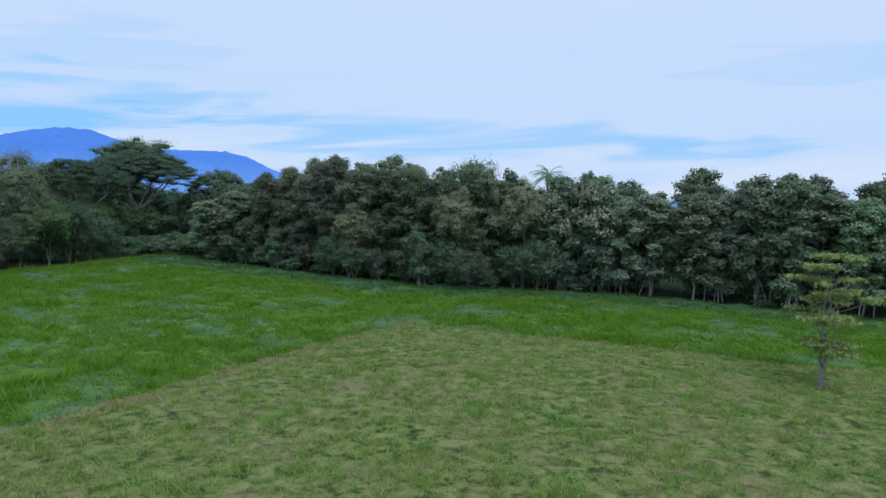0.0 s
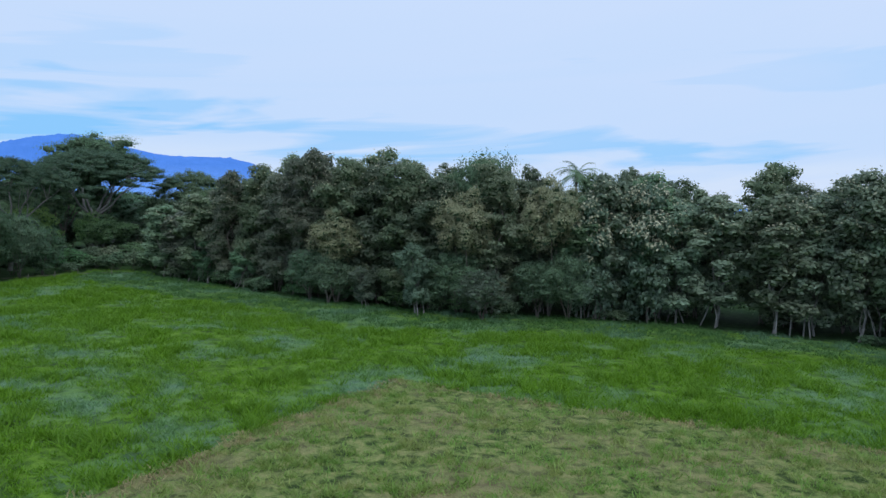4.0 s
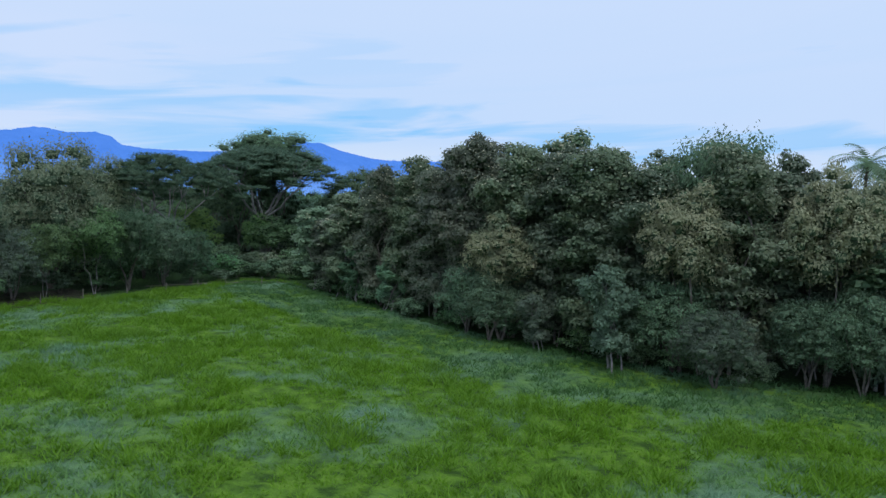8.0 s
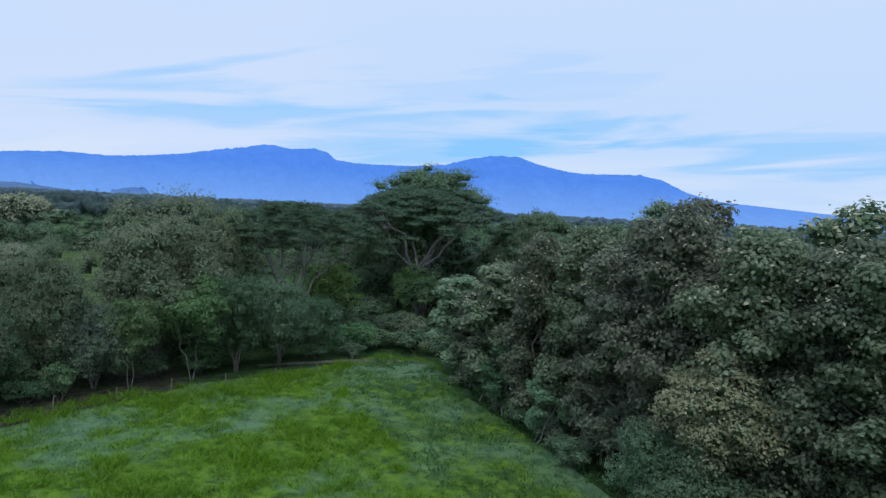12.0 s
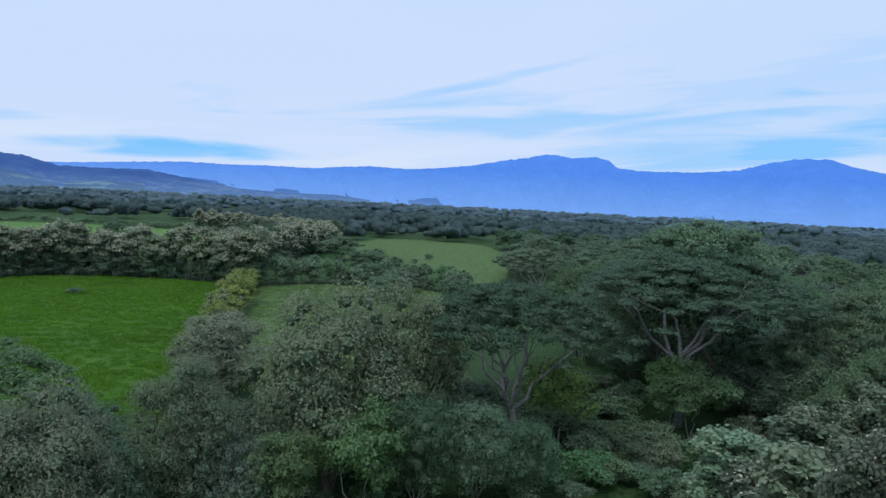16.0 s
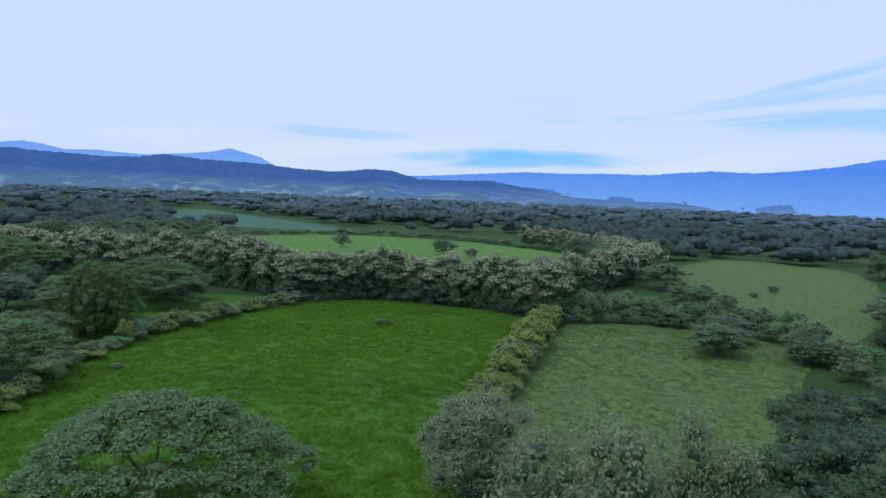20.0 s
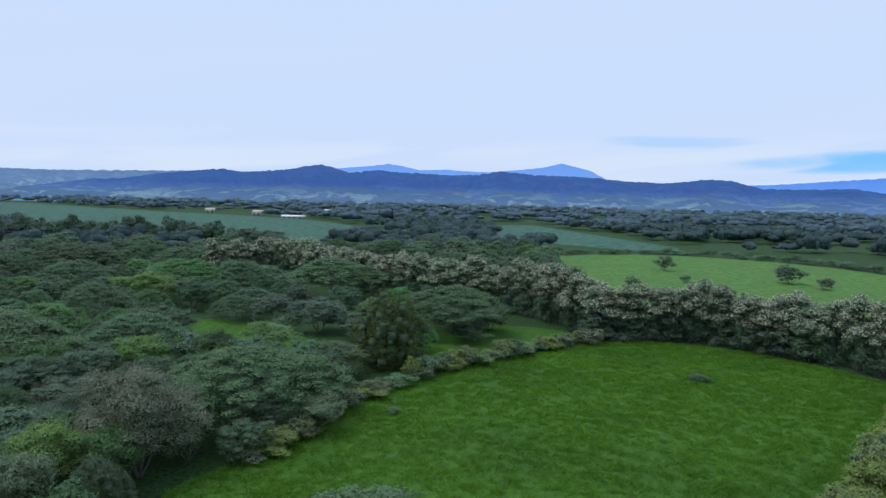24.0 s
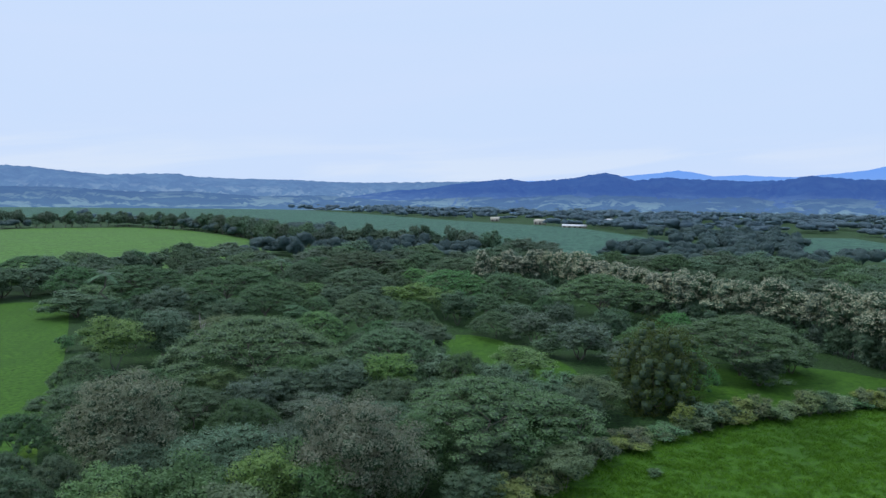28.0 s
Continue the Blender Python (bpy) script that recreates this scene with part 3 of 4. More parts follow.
FIELD_FIVE = rounded([(-300, 60), (-380, 45), (-404, 36), (-470, 0), (-540, -5), (-600, 60), (-575, 155), (-490, 215), (-444, 214), (-330, 175), (-300, 120)], 1)
FIELD_SIX = rounded([(-120, -240), (-250, -265), (-365, -364), (-400, -480), (-420, -760), (-250, -790), (-100, -600), (-60, -300)], 1)
FIELD_SEVEN = rounded([(-96, 14), (-112, -14), (-122, -40), (-134, -78), (-150, -135), (-161, -178), (-141, -192), (-104, -175), (-98, -100), (-88, -40), (-84, 14)], 1)
FIELD_EIGHT = [(-975, -215), (-1030, -168), (-680, 62), (-600, 74), (-655, -38), (-710, -115)]
CROP = [(-453, -164), (-445, -251), (-470, -420), (-520, -700), (-420, -1000), (-250, -1100), (-400, -2400), (-1500, -3000), (-1160, -1357), (-1010, -860), (-960, -530), (-714, -203)]
clipped_sheet("pasture_1", FIELD_ONE, 0.03, M["tall"], label="tall bright green pasture grass with dewy greyish patches")
clipped_sheet("pasture_2", MOWN, 0.06, M["mown"], label="grazed yellowish green pasture with worn tussocks")
clipped_sheet("pasture_3", FIELD_TWO, 0.06, M["meadow"], 20, "vivid green tussocky meadow enclosed by trees")
clipped_sheet("pasture_4", FIELD_THREE, 0.06, M["pasture"], 20, "pale greyish green pasture behind a hedge")
clipped_sheet("pasture_5", FIELD_FOUR, 0.1, M["pasture"], 40, "distant light green pasture")
clipped_sheet("pasture_6", FIELD_FIVE, 0.1, M["field"], 40, "distant light green pasture beyond the tree row")
clipped_sheet("pasture_7", FIELD_SIX, 0.1, M["field"], 40, "distant bright green pasture bounded by trees")
clipped_sheet("pasture_8", FIELD_SEVEN, 0.06, M["meadow"], 20, "green meadow beside the wood")
clipped_sheet("pasture_9", FIELD_EIGHT, 0.15, M["crop"], 60, "distant dark green crop strip")
clipped_sheet("plantation_ground", CROP, 0.15, M["crop"], 60, "broad blue-green plantation field")
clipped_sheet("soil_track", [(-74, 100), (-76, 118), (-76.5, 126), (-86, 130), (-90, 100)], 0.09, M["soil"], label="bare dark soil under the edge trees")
M["path"] = turf("worn_path", (0.10, 0.11, 0.08), (0.17, 0.17, 0.13), (0.22, 0.21, 0.17), (0.08, 0.12, 0.05), 0.5, 0.3, 1.2)
clipped_sheet("dirt_track", [(-79, 137.6), (-76.3, 143.5), (-73.6, 148.6), (-70.6, 152.6), (-66.5, 156), (-66, 157.2), (-71.6, 153.6), (-74.9, 149.3), (-77.6, 143.9), (-80, 138.2)], 0.12, M["path"], label="faint pale dirt track through the glade")

# ---- mountains and hills far off ----
def skyline(name, marks, distance, deep, material, label, seed, rows=14, base=-20.0, step=0.18, rough=0.02, relief=0.34):
    """A range from its crest line: marks of (bearing from north to west, height in degrees)."""
    a0, a1 = marks[0][0], marks[-1][0]
    cols = int((a1 - a0) / step)
    bearing = np.linspace(a0, a1, cols + 1)
    crest = np.interp(bearing, [m[0] for m in marks], [m[1] for m in marks])
    v, f = [], []
    for i in range(rows + 1):
        s = i / rows
        for a, e in zip(bearing, crest):
            r = distance - deep * (1 - s)
            top = 38 + distance * math.tan(radians(e))
            bend = 1.6 * noise.noise(Vector((a * 0.25, s * 1.8, seed + 4.0)))
            spur = 1 - abs(noise.fractal(Vector((a * 0.42 + bend + 0.5 * s, s * 0.7, seed)), 1.0, 2.0, 4)) * 2.2
            fine_fold = noise.fractal(Vector((a * 2.2 + bend * 2, s * 5.0, seed + 9.0)), 1.0, 2.0, 4)
            cut = relief * (1 - s) * min(1, 4 * s) * (1 - max(0.0, spur))
            h = base + (top - base) * (s ** 0.9) * max(0.08, 1 - cut) + (top - base) * rough * fine_fold * (1 if s > 0.1 else 0)
            t = radians(a)
            v.append((-40 - r * math.sin(t), 90 + r * math.cos(t), h))
    for i in range(rows):
        for j in range(cols):
            k = i * (cols + 1) + j
            f += [k, k + 1, k + cols + 2, k + cols + 1]
    return tagged(new(name, mesh_of(name, v, f, 4, material, False)), label, kind="structure")


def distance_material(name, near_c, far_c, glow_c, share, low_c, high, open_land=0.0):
    """Far slopes: woodland colours with blue haze mixed in as a glow, and pale fields on the lower slopes."""
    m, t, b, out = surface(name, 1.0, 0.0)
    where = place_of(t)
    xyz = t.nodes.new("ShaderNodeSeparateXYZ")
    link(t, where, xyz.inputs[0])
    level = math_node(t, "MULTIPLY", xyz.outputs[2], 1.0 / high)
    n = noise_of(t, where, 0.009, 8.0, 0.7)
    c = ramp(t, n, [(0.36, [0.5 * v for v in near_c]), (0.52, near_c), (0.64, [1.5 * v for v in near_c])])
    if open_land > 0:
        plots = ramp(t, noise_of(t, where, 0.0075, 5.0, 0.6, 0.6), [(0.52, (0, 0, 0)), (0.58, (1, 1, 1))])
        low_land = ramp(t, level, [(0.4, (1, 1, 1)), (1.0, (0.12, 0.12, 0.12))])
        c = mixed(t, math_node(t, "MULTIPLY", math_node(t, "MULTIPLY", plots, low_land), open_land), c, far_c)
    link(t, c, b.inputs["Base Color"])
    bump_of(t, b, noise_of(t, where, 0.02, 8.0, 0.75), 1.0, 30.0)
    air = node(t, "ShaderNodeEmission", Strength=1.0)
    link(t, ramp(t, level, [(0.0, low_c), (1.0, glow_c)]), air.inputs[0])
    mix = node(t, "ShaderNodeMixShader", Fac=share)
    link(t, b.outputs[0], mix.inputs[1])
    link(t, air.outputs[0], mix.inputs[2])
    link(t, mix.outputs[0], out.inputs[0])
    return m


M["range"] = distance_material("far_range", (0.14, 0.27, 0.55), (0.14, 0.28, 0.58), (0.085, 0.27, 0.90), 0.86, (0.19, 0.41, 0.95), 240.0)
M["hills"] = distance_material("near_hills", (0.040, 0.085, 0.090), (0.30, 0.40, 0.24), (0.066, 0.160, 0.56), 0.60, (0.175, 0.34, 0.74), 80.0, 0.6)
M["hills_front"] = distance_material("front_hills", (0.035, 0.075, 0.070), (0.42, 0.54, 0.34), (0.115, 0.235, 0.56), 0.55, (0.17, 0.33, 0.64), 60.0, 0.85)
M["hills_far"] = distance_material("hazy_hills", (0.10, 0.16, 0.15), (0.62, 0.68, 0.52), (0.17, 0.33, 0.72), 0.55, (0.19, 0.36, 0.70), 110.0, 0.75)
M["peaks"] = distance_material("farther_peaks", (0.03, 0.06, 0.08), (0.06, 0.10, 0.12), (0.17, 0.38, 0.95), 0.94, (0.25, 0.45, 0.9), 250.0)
RANGE_A = [(-30, 0.4), (-10, 0.5), (8, 0.8), (15.7, 1.4), (18, 1.95), (20, 2.9), (21.8, 3.25), (23.8, 3.2), (26, 3.15), (27.5, 3.3), (29.7, 3.75), (31, 4.2), (32.3, 4.35), (33.8, 4.25), (35.4, 3.95), (37.3, 3.4), (40, 3.15), (42, 3.1), (44.6, 3.1), (46.2, 3.25), (47, 3.85), (48.1, 4.08), (49.8, 3.92), (51.8, 4.18), (53.4, 3.8), (55.4, 3.5), (57.8, 3.0), (60.5, 2.65), (63.2, 2.42), (66, 2.5), (68.2, 2.35)]
RANGE_B = [(70.8, 2.08), (74.5, 2.08), (77.2, 1.98), (80.4, 2.0), (84, 1.75), (88.5, 1.4), (94, 1.2), (100, 1.0)]
PEAKS = [(96, 0.8), (100.5, 1.6), (101.8, 2.3), (103, 2.6), (104.1, 2.85), (105.6, 2.5), (107.3, 2.3), (110, 2.05), (112, 2.1), (113.4, 2.2), (115.5, 2.1), (117, 2.4), (118.1, 2.55), (119.5, 2.35), (122, 2.1), (128, 1.7), (135, 1.4)]
HILLS_A = [(66, -0.3), (68.9, 0.0), (72.6, -0.05), (76.2, 0.1), (79.5, 0.6), (83.2, 1.2), (86, 1.1), (89, 1.1), (91.3, 1.7), (92.8, 1.75), (95.8, 1.42), (99.4, 1.55), (101, 1.75), (103.5, 1.86), (106, 1.9), (108.7, 2.17), (110.5, 1.85), (112.7, 1.75), (115.4, 1.86), (117.4, 1.9), (118.7, 2.05), (121, 1.76), (122.3, 2.15), (123.3, 2.36), (124.4, 2.2), (125.8, 1.92), (129.2, 1.58), (130.9, 1.8)]
HILLS_B = [(132, 1.6), (135.5, 1.5), (139, 1.4), (143, 1.3), (145.6, 1.32), (148.5, 1.42), (153, 1.42), (156.1, 1.5), (157.3, 1.7), (159.7, 1.64), (162.4, 1.5), (164.6, 1.67), (167.1, 1.93), (169.5, 1.97), (173, 2.1), (180, 2.0), (200, 1.6), (230, 1.5)]
skyline("mountain_range", RANGE_A + RANGE_B, 4650, 1300, M["range"], "long blue mountain range with evening haze painted in as glow", 3.0, 30, -20.0, 0.14, 0.018, 0.75)
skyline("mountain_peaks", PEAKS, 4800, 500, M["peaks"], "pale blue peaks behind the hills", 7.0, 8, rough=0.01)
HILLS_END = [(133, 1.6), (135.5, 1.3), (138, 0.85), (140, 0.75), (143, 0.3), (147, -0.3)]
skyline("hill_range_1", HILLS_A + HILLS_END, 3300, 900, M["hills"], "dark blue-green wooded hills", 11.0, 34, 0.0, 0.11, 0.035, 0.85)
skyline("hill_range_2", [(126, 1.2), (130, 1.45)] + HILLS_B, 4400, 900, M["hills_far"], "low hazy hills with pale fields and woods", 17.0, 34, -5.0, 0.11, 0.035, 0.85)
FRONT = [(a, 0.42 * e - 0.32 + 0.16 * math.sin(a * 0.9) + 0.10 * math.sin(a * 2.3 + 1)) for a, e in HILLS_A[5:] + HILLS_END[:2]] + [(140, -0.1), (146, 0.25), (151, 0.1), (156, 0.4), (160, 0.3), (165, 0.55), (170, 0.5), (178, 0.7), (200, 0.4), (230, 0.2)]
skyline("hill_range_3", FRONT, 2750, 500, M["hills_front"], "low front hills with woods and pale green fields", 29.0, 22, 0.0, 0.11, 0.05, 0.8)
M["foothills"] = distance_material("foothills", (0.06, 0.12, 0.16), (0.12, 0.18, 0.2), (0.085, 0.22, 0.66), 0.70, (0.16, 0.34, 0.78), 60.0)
FOOT = [(56, -0.5), (59, -0.2), (61.5, 0.38), (64, 0.12), (66, 0.0), (68.4, 0.2), (70.5, 0.12), (72.8, 0.28), (75.9, 0.3), (78, 0.62), (80.4, 0.8), (84, 0.5), (90, 0.1)]
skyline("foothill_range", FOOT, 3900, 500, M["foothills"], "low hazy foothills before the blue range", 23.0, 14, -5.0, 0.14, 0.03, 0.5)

# ---- trees ----
KINDS = {}
COUNT = {"n": 0}


KINDS_USED = set()
PLANTED = []
FREE = {}


def kind_of(key, ob, height, width):
    KINDS[key] = (ob, height, width)


def plant_all(kind, rows, group=""):
    for x, y, h, w in rows:
        put(kind, x, y, h, w, group)


def put(kind, x, y, height, width=None, group="", turn=None):
    """The first tree of a kind is the model itself; the others are copies."""
    if kind in ("dome0", "dome1") and height > 7 and -145 < x < -76 and y > -25:
        kind = "fine" + kind[-1]
    ob, h0, w0 = KINDS[kind]
    COUNT["n"] += 1
    k = COUNT["n"]
    turn = (k * 137.5) % 360 if turn is None else turn
    sz = height / h0
    sx = (width / w0) if width else sz * (0.92 + 0.16 * ((k * 0.618) % 1))
    m = pose(x, y, float(rest_on(x)), 0, 0, turn) @ Matrix.Diagonal((sx, sx, sz, 1))
    if kind in KINDS_USED:
        made = copy_thing(FREE[kind], m)
        made.matrix_basis = m
    else:
        KINDS_USED.add(kind)
        FREE[kind] = made = ob
        ob.matrix_basis = m
    PLANTED.append((x, y, (width or 6) / 2))
    if group:
        made["group"] = group
    return made


for i in range(4):
    kind_of(f"teak{i}", tall_tree(20 + i, "teak_tree", "tall teak tree with large dark green leaves", "teak", pale=True, leaves=9500, size=0.42, clear=2.6, flowers=0.35, bloom=14, petal=0.34), 20, 7.6)
    kind_of(f"back{i}", tall_tree(24 + i, "teak_tree", "tall teak tree deeper in the dark green belt", "near_teak", leaves=12000, size=0.32, puffs=100, flowers=0.25, bloom=10, petal=0.26), 20, 7.6)
for i in range(3):
    kind_of(f"near{i}", tall_tree(26 + 5 * i, "teak_tree", "tall teak tree with dusky green leaves and fine twigs", ("near_dusk", "near_teak", "near_dusk")[i], leaves=24000, size=0.26, puffs=130, flowers=0.3, bloom=12, petal=0.26, clear=1.4), 20, 7.6)
for i in range(2):
    kind_of(f"russet{i}", tall_tree(30 + i, "teak_tree", "tall teak tree with russet-green leaves and dry twigs", "teak_red", flowers=0.25, leaves=9500, size=0.36), 20, 7.6)
for i in range(3):
    kind_of(f"bloom{i}", tall_tree(40 + i, "teak_tree", "teak tree topped with pale cream flower panicles", "dark", flowers=0.55, height=15, radius=4.2, clear=0.6, leaves=7000, size=0.42, puffs=72, bloom=80, petal=0.38), 15, 8.8)
for i in range(2):
    kind_of(f"bloomfar{i}", tall_tree(45 + i, "teak_tree", "distant teak tree topped with pale flower panicles", "dark", flowers=0.6, height=15, radius=4.2, clear=0.6, leaves=3000, size=0.6, puffs=60, bloom=40, petal=0.6), 15, 8.8)
kind_of("pale", round_tree(50, "flowering_tree", "tall tree with a domed crown of pale beige flowers", "beige", height=16, radius=4.6, clear=6.5, leaves=22000, size=0.24, puffs=90, stems=2), 16, 9.2)
kind_of("blueleaf", tall_tree(51, "slender_tree", "slender young tree with bluish green leaves", "blue", height=10, radius=2.6, clear=1.6, leaves=9500, size=0.22, puffs=44, pale=True), 10, 5.6)
for i in range(2):
    kind_of(f"rain{i}", umbrella_tree(60 + i, "rain_tree", "wide flat-topped rain tree with dark feathery foliage", "rain", thick=6.5, leaves=17000, size=0.28, puffs=190, hang=0.2), 14, 26)
    kind_of(f"umb{i}", umbrella_tree(64 + i, "umbrella_tree", "low spreading umbrella tree with fresh green foliage", "umbrella", height=12, thick=7.0, leaves=18000, size=0.27, puffs=210, hang=0.18), 12, 26)
    kind_of(f"grove{i}", umbrella_tree(66 + i, ("rain_tree", "umbrella_tree")[i], ("dark flat-topped rain tree of the savanna wood", "fresh green umbrella tree of the savanna wood")[i], ("rain", "umbrella")[i], height=12, thick=7.0, leaves=13000, size=0.33, puffs=150, hang=0.15), 12, 26)
kind_of("giant", umbrella_tree(70, "rain_tree", "huge old rain tree with pale bare limbs under a broad crown", "old", height=30, radius=16, thick=7.5, leaves=34000, size=0.28, puffs=260, stems=6, bare=0.6, own_limbs=True, hang=0.2), 30, 32)
kind_of("limbed", umbrella_tree(71, "rain_tree", "rain tree with forked pale limbs and a thin parasol crown", "old", height=20, radius=11, thick=4.5, leaves=20000, size=0.24, puffs=180, stems=5, bare=0.55, own_limbs=True, hang=0.25), 20, 22)
for i in range(2):
    kind_of(f"dome{i}", round_tree(80 + i, "leafy_tree", "dense dark green tree with a rounded crown", "dark", height=12, radius=6, clear=0.8, leaves=9500, size=0.26, puffs=66), 12, 12)
    kind_of(f"grey{i}", round_tree(84 + i, "grey_tree", "tree with dusty grey-green leaves and brown seed heads", ("grey", "pod")[i], height=15, radius=7, clear=0.4, leaves=34000, size=0.24, puffs=110, core=0.5, ragged=0.30), 15, 14)
    kind_of(f"young{i}", round_tree(88 + i, "young_tree", "young tree with fresh yellow-green leaves and thin pale stems", "bright", height=9, radius=4.0, clear=2.8, leaves=9000, size=0.24, puffs=60, stems=2, core=0.45, pale=True), 9, 8.4)
    kind_of(f"bush{i}", round_tree(92 + i, "bush", "rounded green bush with dense leaves", "bush", height=4, radius=2.8, clear=0.2, leaves=2600, size=0.2, puffs=26, category="bush"), 4, 5.6)
    kind_of(f"hedge{i}", round_tree(96 + i, "hedge_bush", "light green bush of the field hedge", "hedge", height=4, radius=3.0, clear=0.1, leaves=3000, size=0.2, puffs=26, category="bush"), 4, 6)
for i in range(2):
    kind_of(f"olive{i}", round_tree(114 + i, "hedge_bush", "olive green bush of the hedge between two pastures", "olive", height=5, radius=3.0, clear=0.1, leaves=3800, size=0.26, puffs=40, category="bush"), 5, 6)
    kind_of(f"fine{i}", round_tree(110 + i, "leafy_tree", "leafy green tree with fine dense foliage", "dark", height=12, radius=6, clear=0.8, leaves=16000, size=0.22, puffs=80, core=0.5), 12, 12)
kind_of("mango", round_tree(99, "mango_tree", "round mango tree flushed with golden brown leaves", "gold", height=14, radius=8, clear=-4.5, leaves=24000, size=0.27, puffs=130, core=0.62), 14, 16)
kind_of("tiered", tiered_tree(101, "slender_tree", "lone young tree with pale stems and open flat tiers of leaves", "olive"), 10.5, 8.4)
kind_of("palm", palm_tree(103, "palm_tree", "tall palm with drooping fronds"), 16, 8.4)
kind_of("snag", dead_tree(105, "dead_tree", "bare dead tree with whitish branches"), 10, 4.4)


def along(points, gap):
    """Places at even gaps along a line of points."""
    out, left = [], 0.0
    for (ax, ay), (bx, by) in zip(points, points[1:]):
        far = math.hypot(bx - ax, by - ay)
        while left < far:
            s = left / far
            out.append((ax + (bx - ax) * s, ay + (by - ay) * s))
            left += gap
        left -= far
    return out


rnd = random.Random(7)
# the teak belt north of the first pasture
BELT = [(-58, 153), (-38, 141), (-21, 130), (-7, 125.5), (2, 122.5), (13, 124), (32, 119.5), (45, 114.5), (61, 105), (90, 90), (118, 72)]


def belt_height(x):
    return float(np.interp(x, [-60, -52, -44, -36, -24, -14, -4, 4, 12, 22, 30, 38, 50, 120], [14.5, 16.5, 19.5, 22.4, 23, 22.6, 20.8, 22.8, 19.5, 20.8, 21.2, 21.0, 21.0, 20.5]))


for depth, gap in ((0.0, 5.0), (5.5, 5.4), (12.0, 7.0)):
    for x, y in along(BELT, gap):
        if depth > 6 and x > 70:
            continue
        x, y = x + rnd.uniform(-1.2, 1.2) + depth * 0.4, y + rnd.uniform(-1.0, 2.2) + depth
        h = belt_height(x) * rnd.uniform(0.84, 1.05) - (1.2 if depth == 0 else 0)
        pick = rnd.random()
        kind = f"russet{rnd.randrange(2)}" if -40 < x < -8 and pick < 0.6 and depth < 6 else f"{'teak' if depth == 0 else 'back'}{rnd.randrange(4)}"
        if depth == 0 and -46 < x < 10:
            kind = f"near{rnd.randrange(3)}"
        if depth == 0 and (abs(x + 0.8) < 3 or abs(x - 11) < 3):
            y, h = y + 3.5, h * 0.86
        put(kind, x, y, h, rnd.uniform(7.0, 9.6), "teak belt")
for x, y, h in ((-0.8, 121.8, 16.4), (11, 122.2, 18.4), (-19.5, 127.5, 13), (17, 122, 17), (24, 121, 18)):
    put("pale" if x < 12 else f"bloom{int(x) % 3}", x, y, h, 8, "teak belt")
put("fine1", 1.7, 128, 23.0, 13)
put("palm", 16, 141, 20.5, 9)
put("blueleaf", -6.8, 119.5, 10, 6.2)
put("fine0", 2.2, 117, 6.5, 7)
plant_all("fine1", [(-1.5, 121.5, 8.5, 8), (9.5, 121, 8, 8), (13.5, 120.5, 9, 8), (-20.5, 126.5, 7.5, 7), (-24, 129, 8, 7)], "teak belt")
plant_all("blueleaf", [(-38, 138.5, 8, 5), (-15, 124.5, 6, 4.5), (-46, 143.5, 8, 6)])
put("tiered", 33.8, 60.4, 11.2, 7.6, turn=20)
# undergrowth at the foot of the belt
for x, y in along(BELT, 3.4):
    if rnd.random() < (0.9 if x < 4 else 0.22):
        put(f"bush{rnd.randrange(2)}", x + rnd.uniform(-1.5, 1.5), y - rnd.uniform(0.6, 2.2), rnd.uniform(1.4, 3.4) * (1.25 if x < 8 else 0.8), rnd.uniform(3, 5), "belt undergrowth")

# the west side of the first pasture
plant_all("grey0", [(-88, 128.5, 20.0, 17), (-92, 140, 19.5, 12), (-85, 113.5, 15, 9.5), (-81, 103, 14.0, 11)], "pasture edge trees")
plant_all("grey1", [(-138, 41.5, 15.5, 15), (-119, 9, 15.5, 16), (-83, 95, 15, 12), (-126, 125, 12.5, 14)], "pasture edge trees")
plant_all("young0", [(-79, 128, 11.5, 9), (-118, 34, 10.5, 11), (-140, -59, 12.5, 17), (-85, 179, 10, 11)])
plant_all("young1", [(-80, 121, 10, 7), (-126, 38, 10.5, 10), (-132, 43, 9.5, 9)])
plant_all("dome1", [(-79, 134, 12.5, 9), (-78, 140, 11.5, 8), (-78, 146, 9, 7)], "pasture edge trees")
plant_all("dome0", [(-83, 107, 10, 8), (-82, 118, 9.5, 8), (-94, 120, 9, 10), (-97, 132, 9, 10), (-88, 146, 8, 8), (-95, 150, 8, 10), (-97, 106, 10, 10)])
put("limbed", -88, 151, 21.5, 25)
put("limbed", -108, 164, 19, 24, turn=80)
put("giant", -90, 182, 25.5, 35, turn=40)
kind_of("topped", round_tree(107, "leafy_tree", "tall bright green tree beside the old rain tree", "bush", height=29, radius=12, clear=14, leaves=22000, size=0.36, puffs=120), 29, 24)
put("topped", -95.5, 191, 29.5, 25)
plant_all("rain0", [(-104, 192, 22, 26), (-121, 204, 20, 26), (-75, 200, 22, 24), (-60, 185, 18, 24), (-70, 225, 20, 26)])
plant_all("bush1", [(-72, 160, 3.5, 6), (-66, 163, 4, 7), (-78, 158, 3, 6), (-80, 166, 4, 8), (-74, 170, 5, 8), (-94, 174, 4, 8), (-84, 172, 3.5, 7), (-68, 170, 6, 8), (-62, 160, 6, 7), (-98, 168, 4, 8), (-76, 151, 2, 4), (-78, 146, 3, 5)])

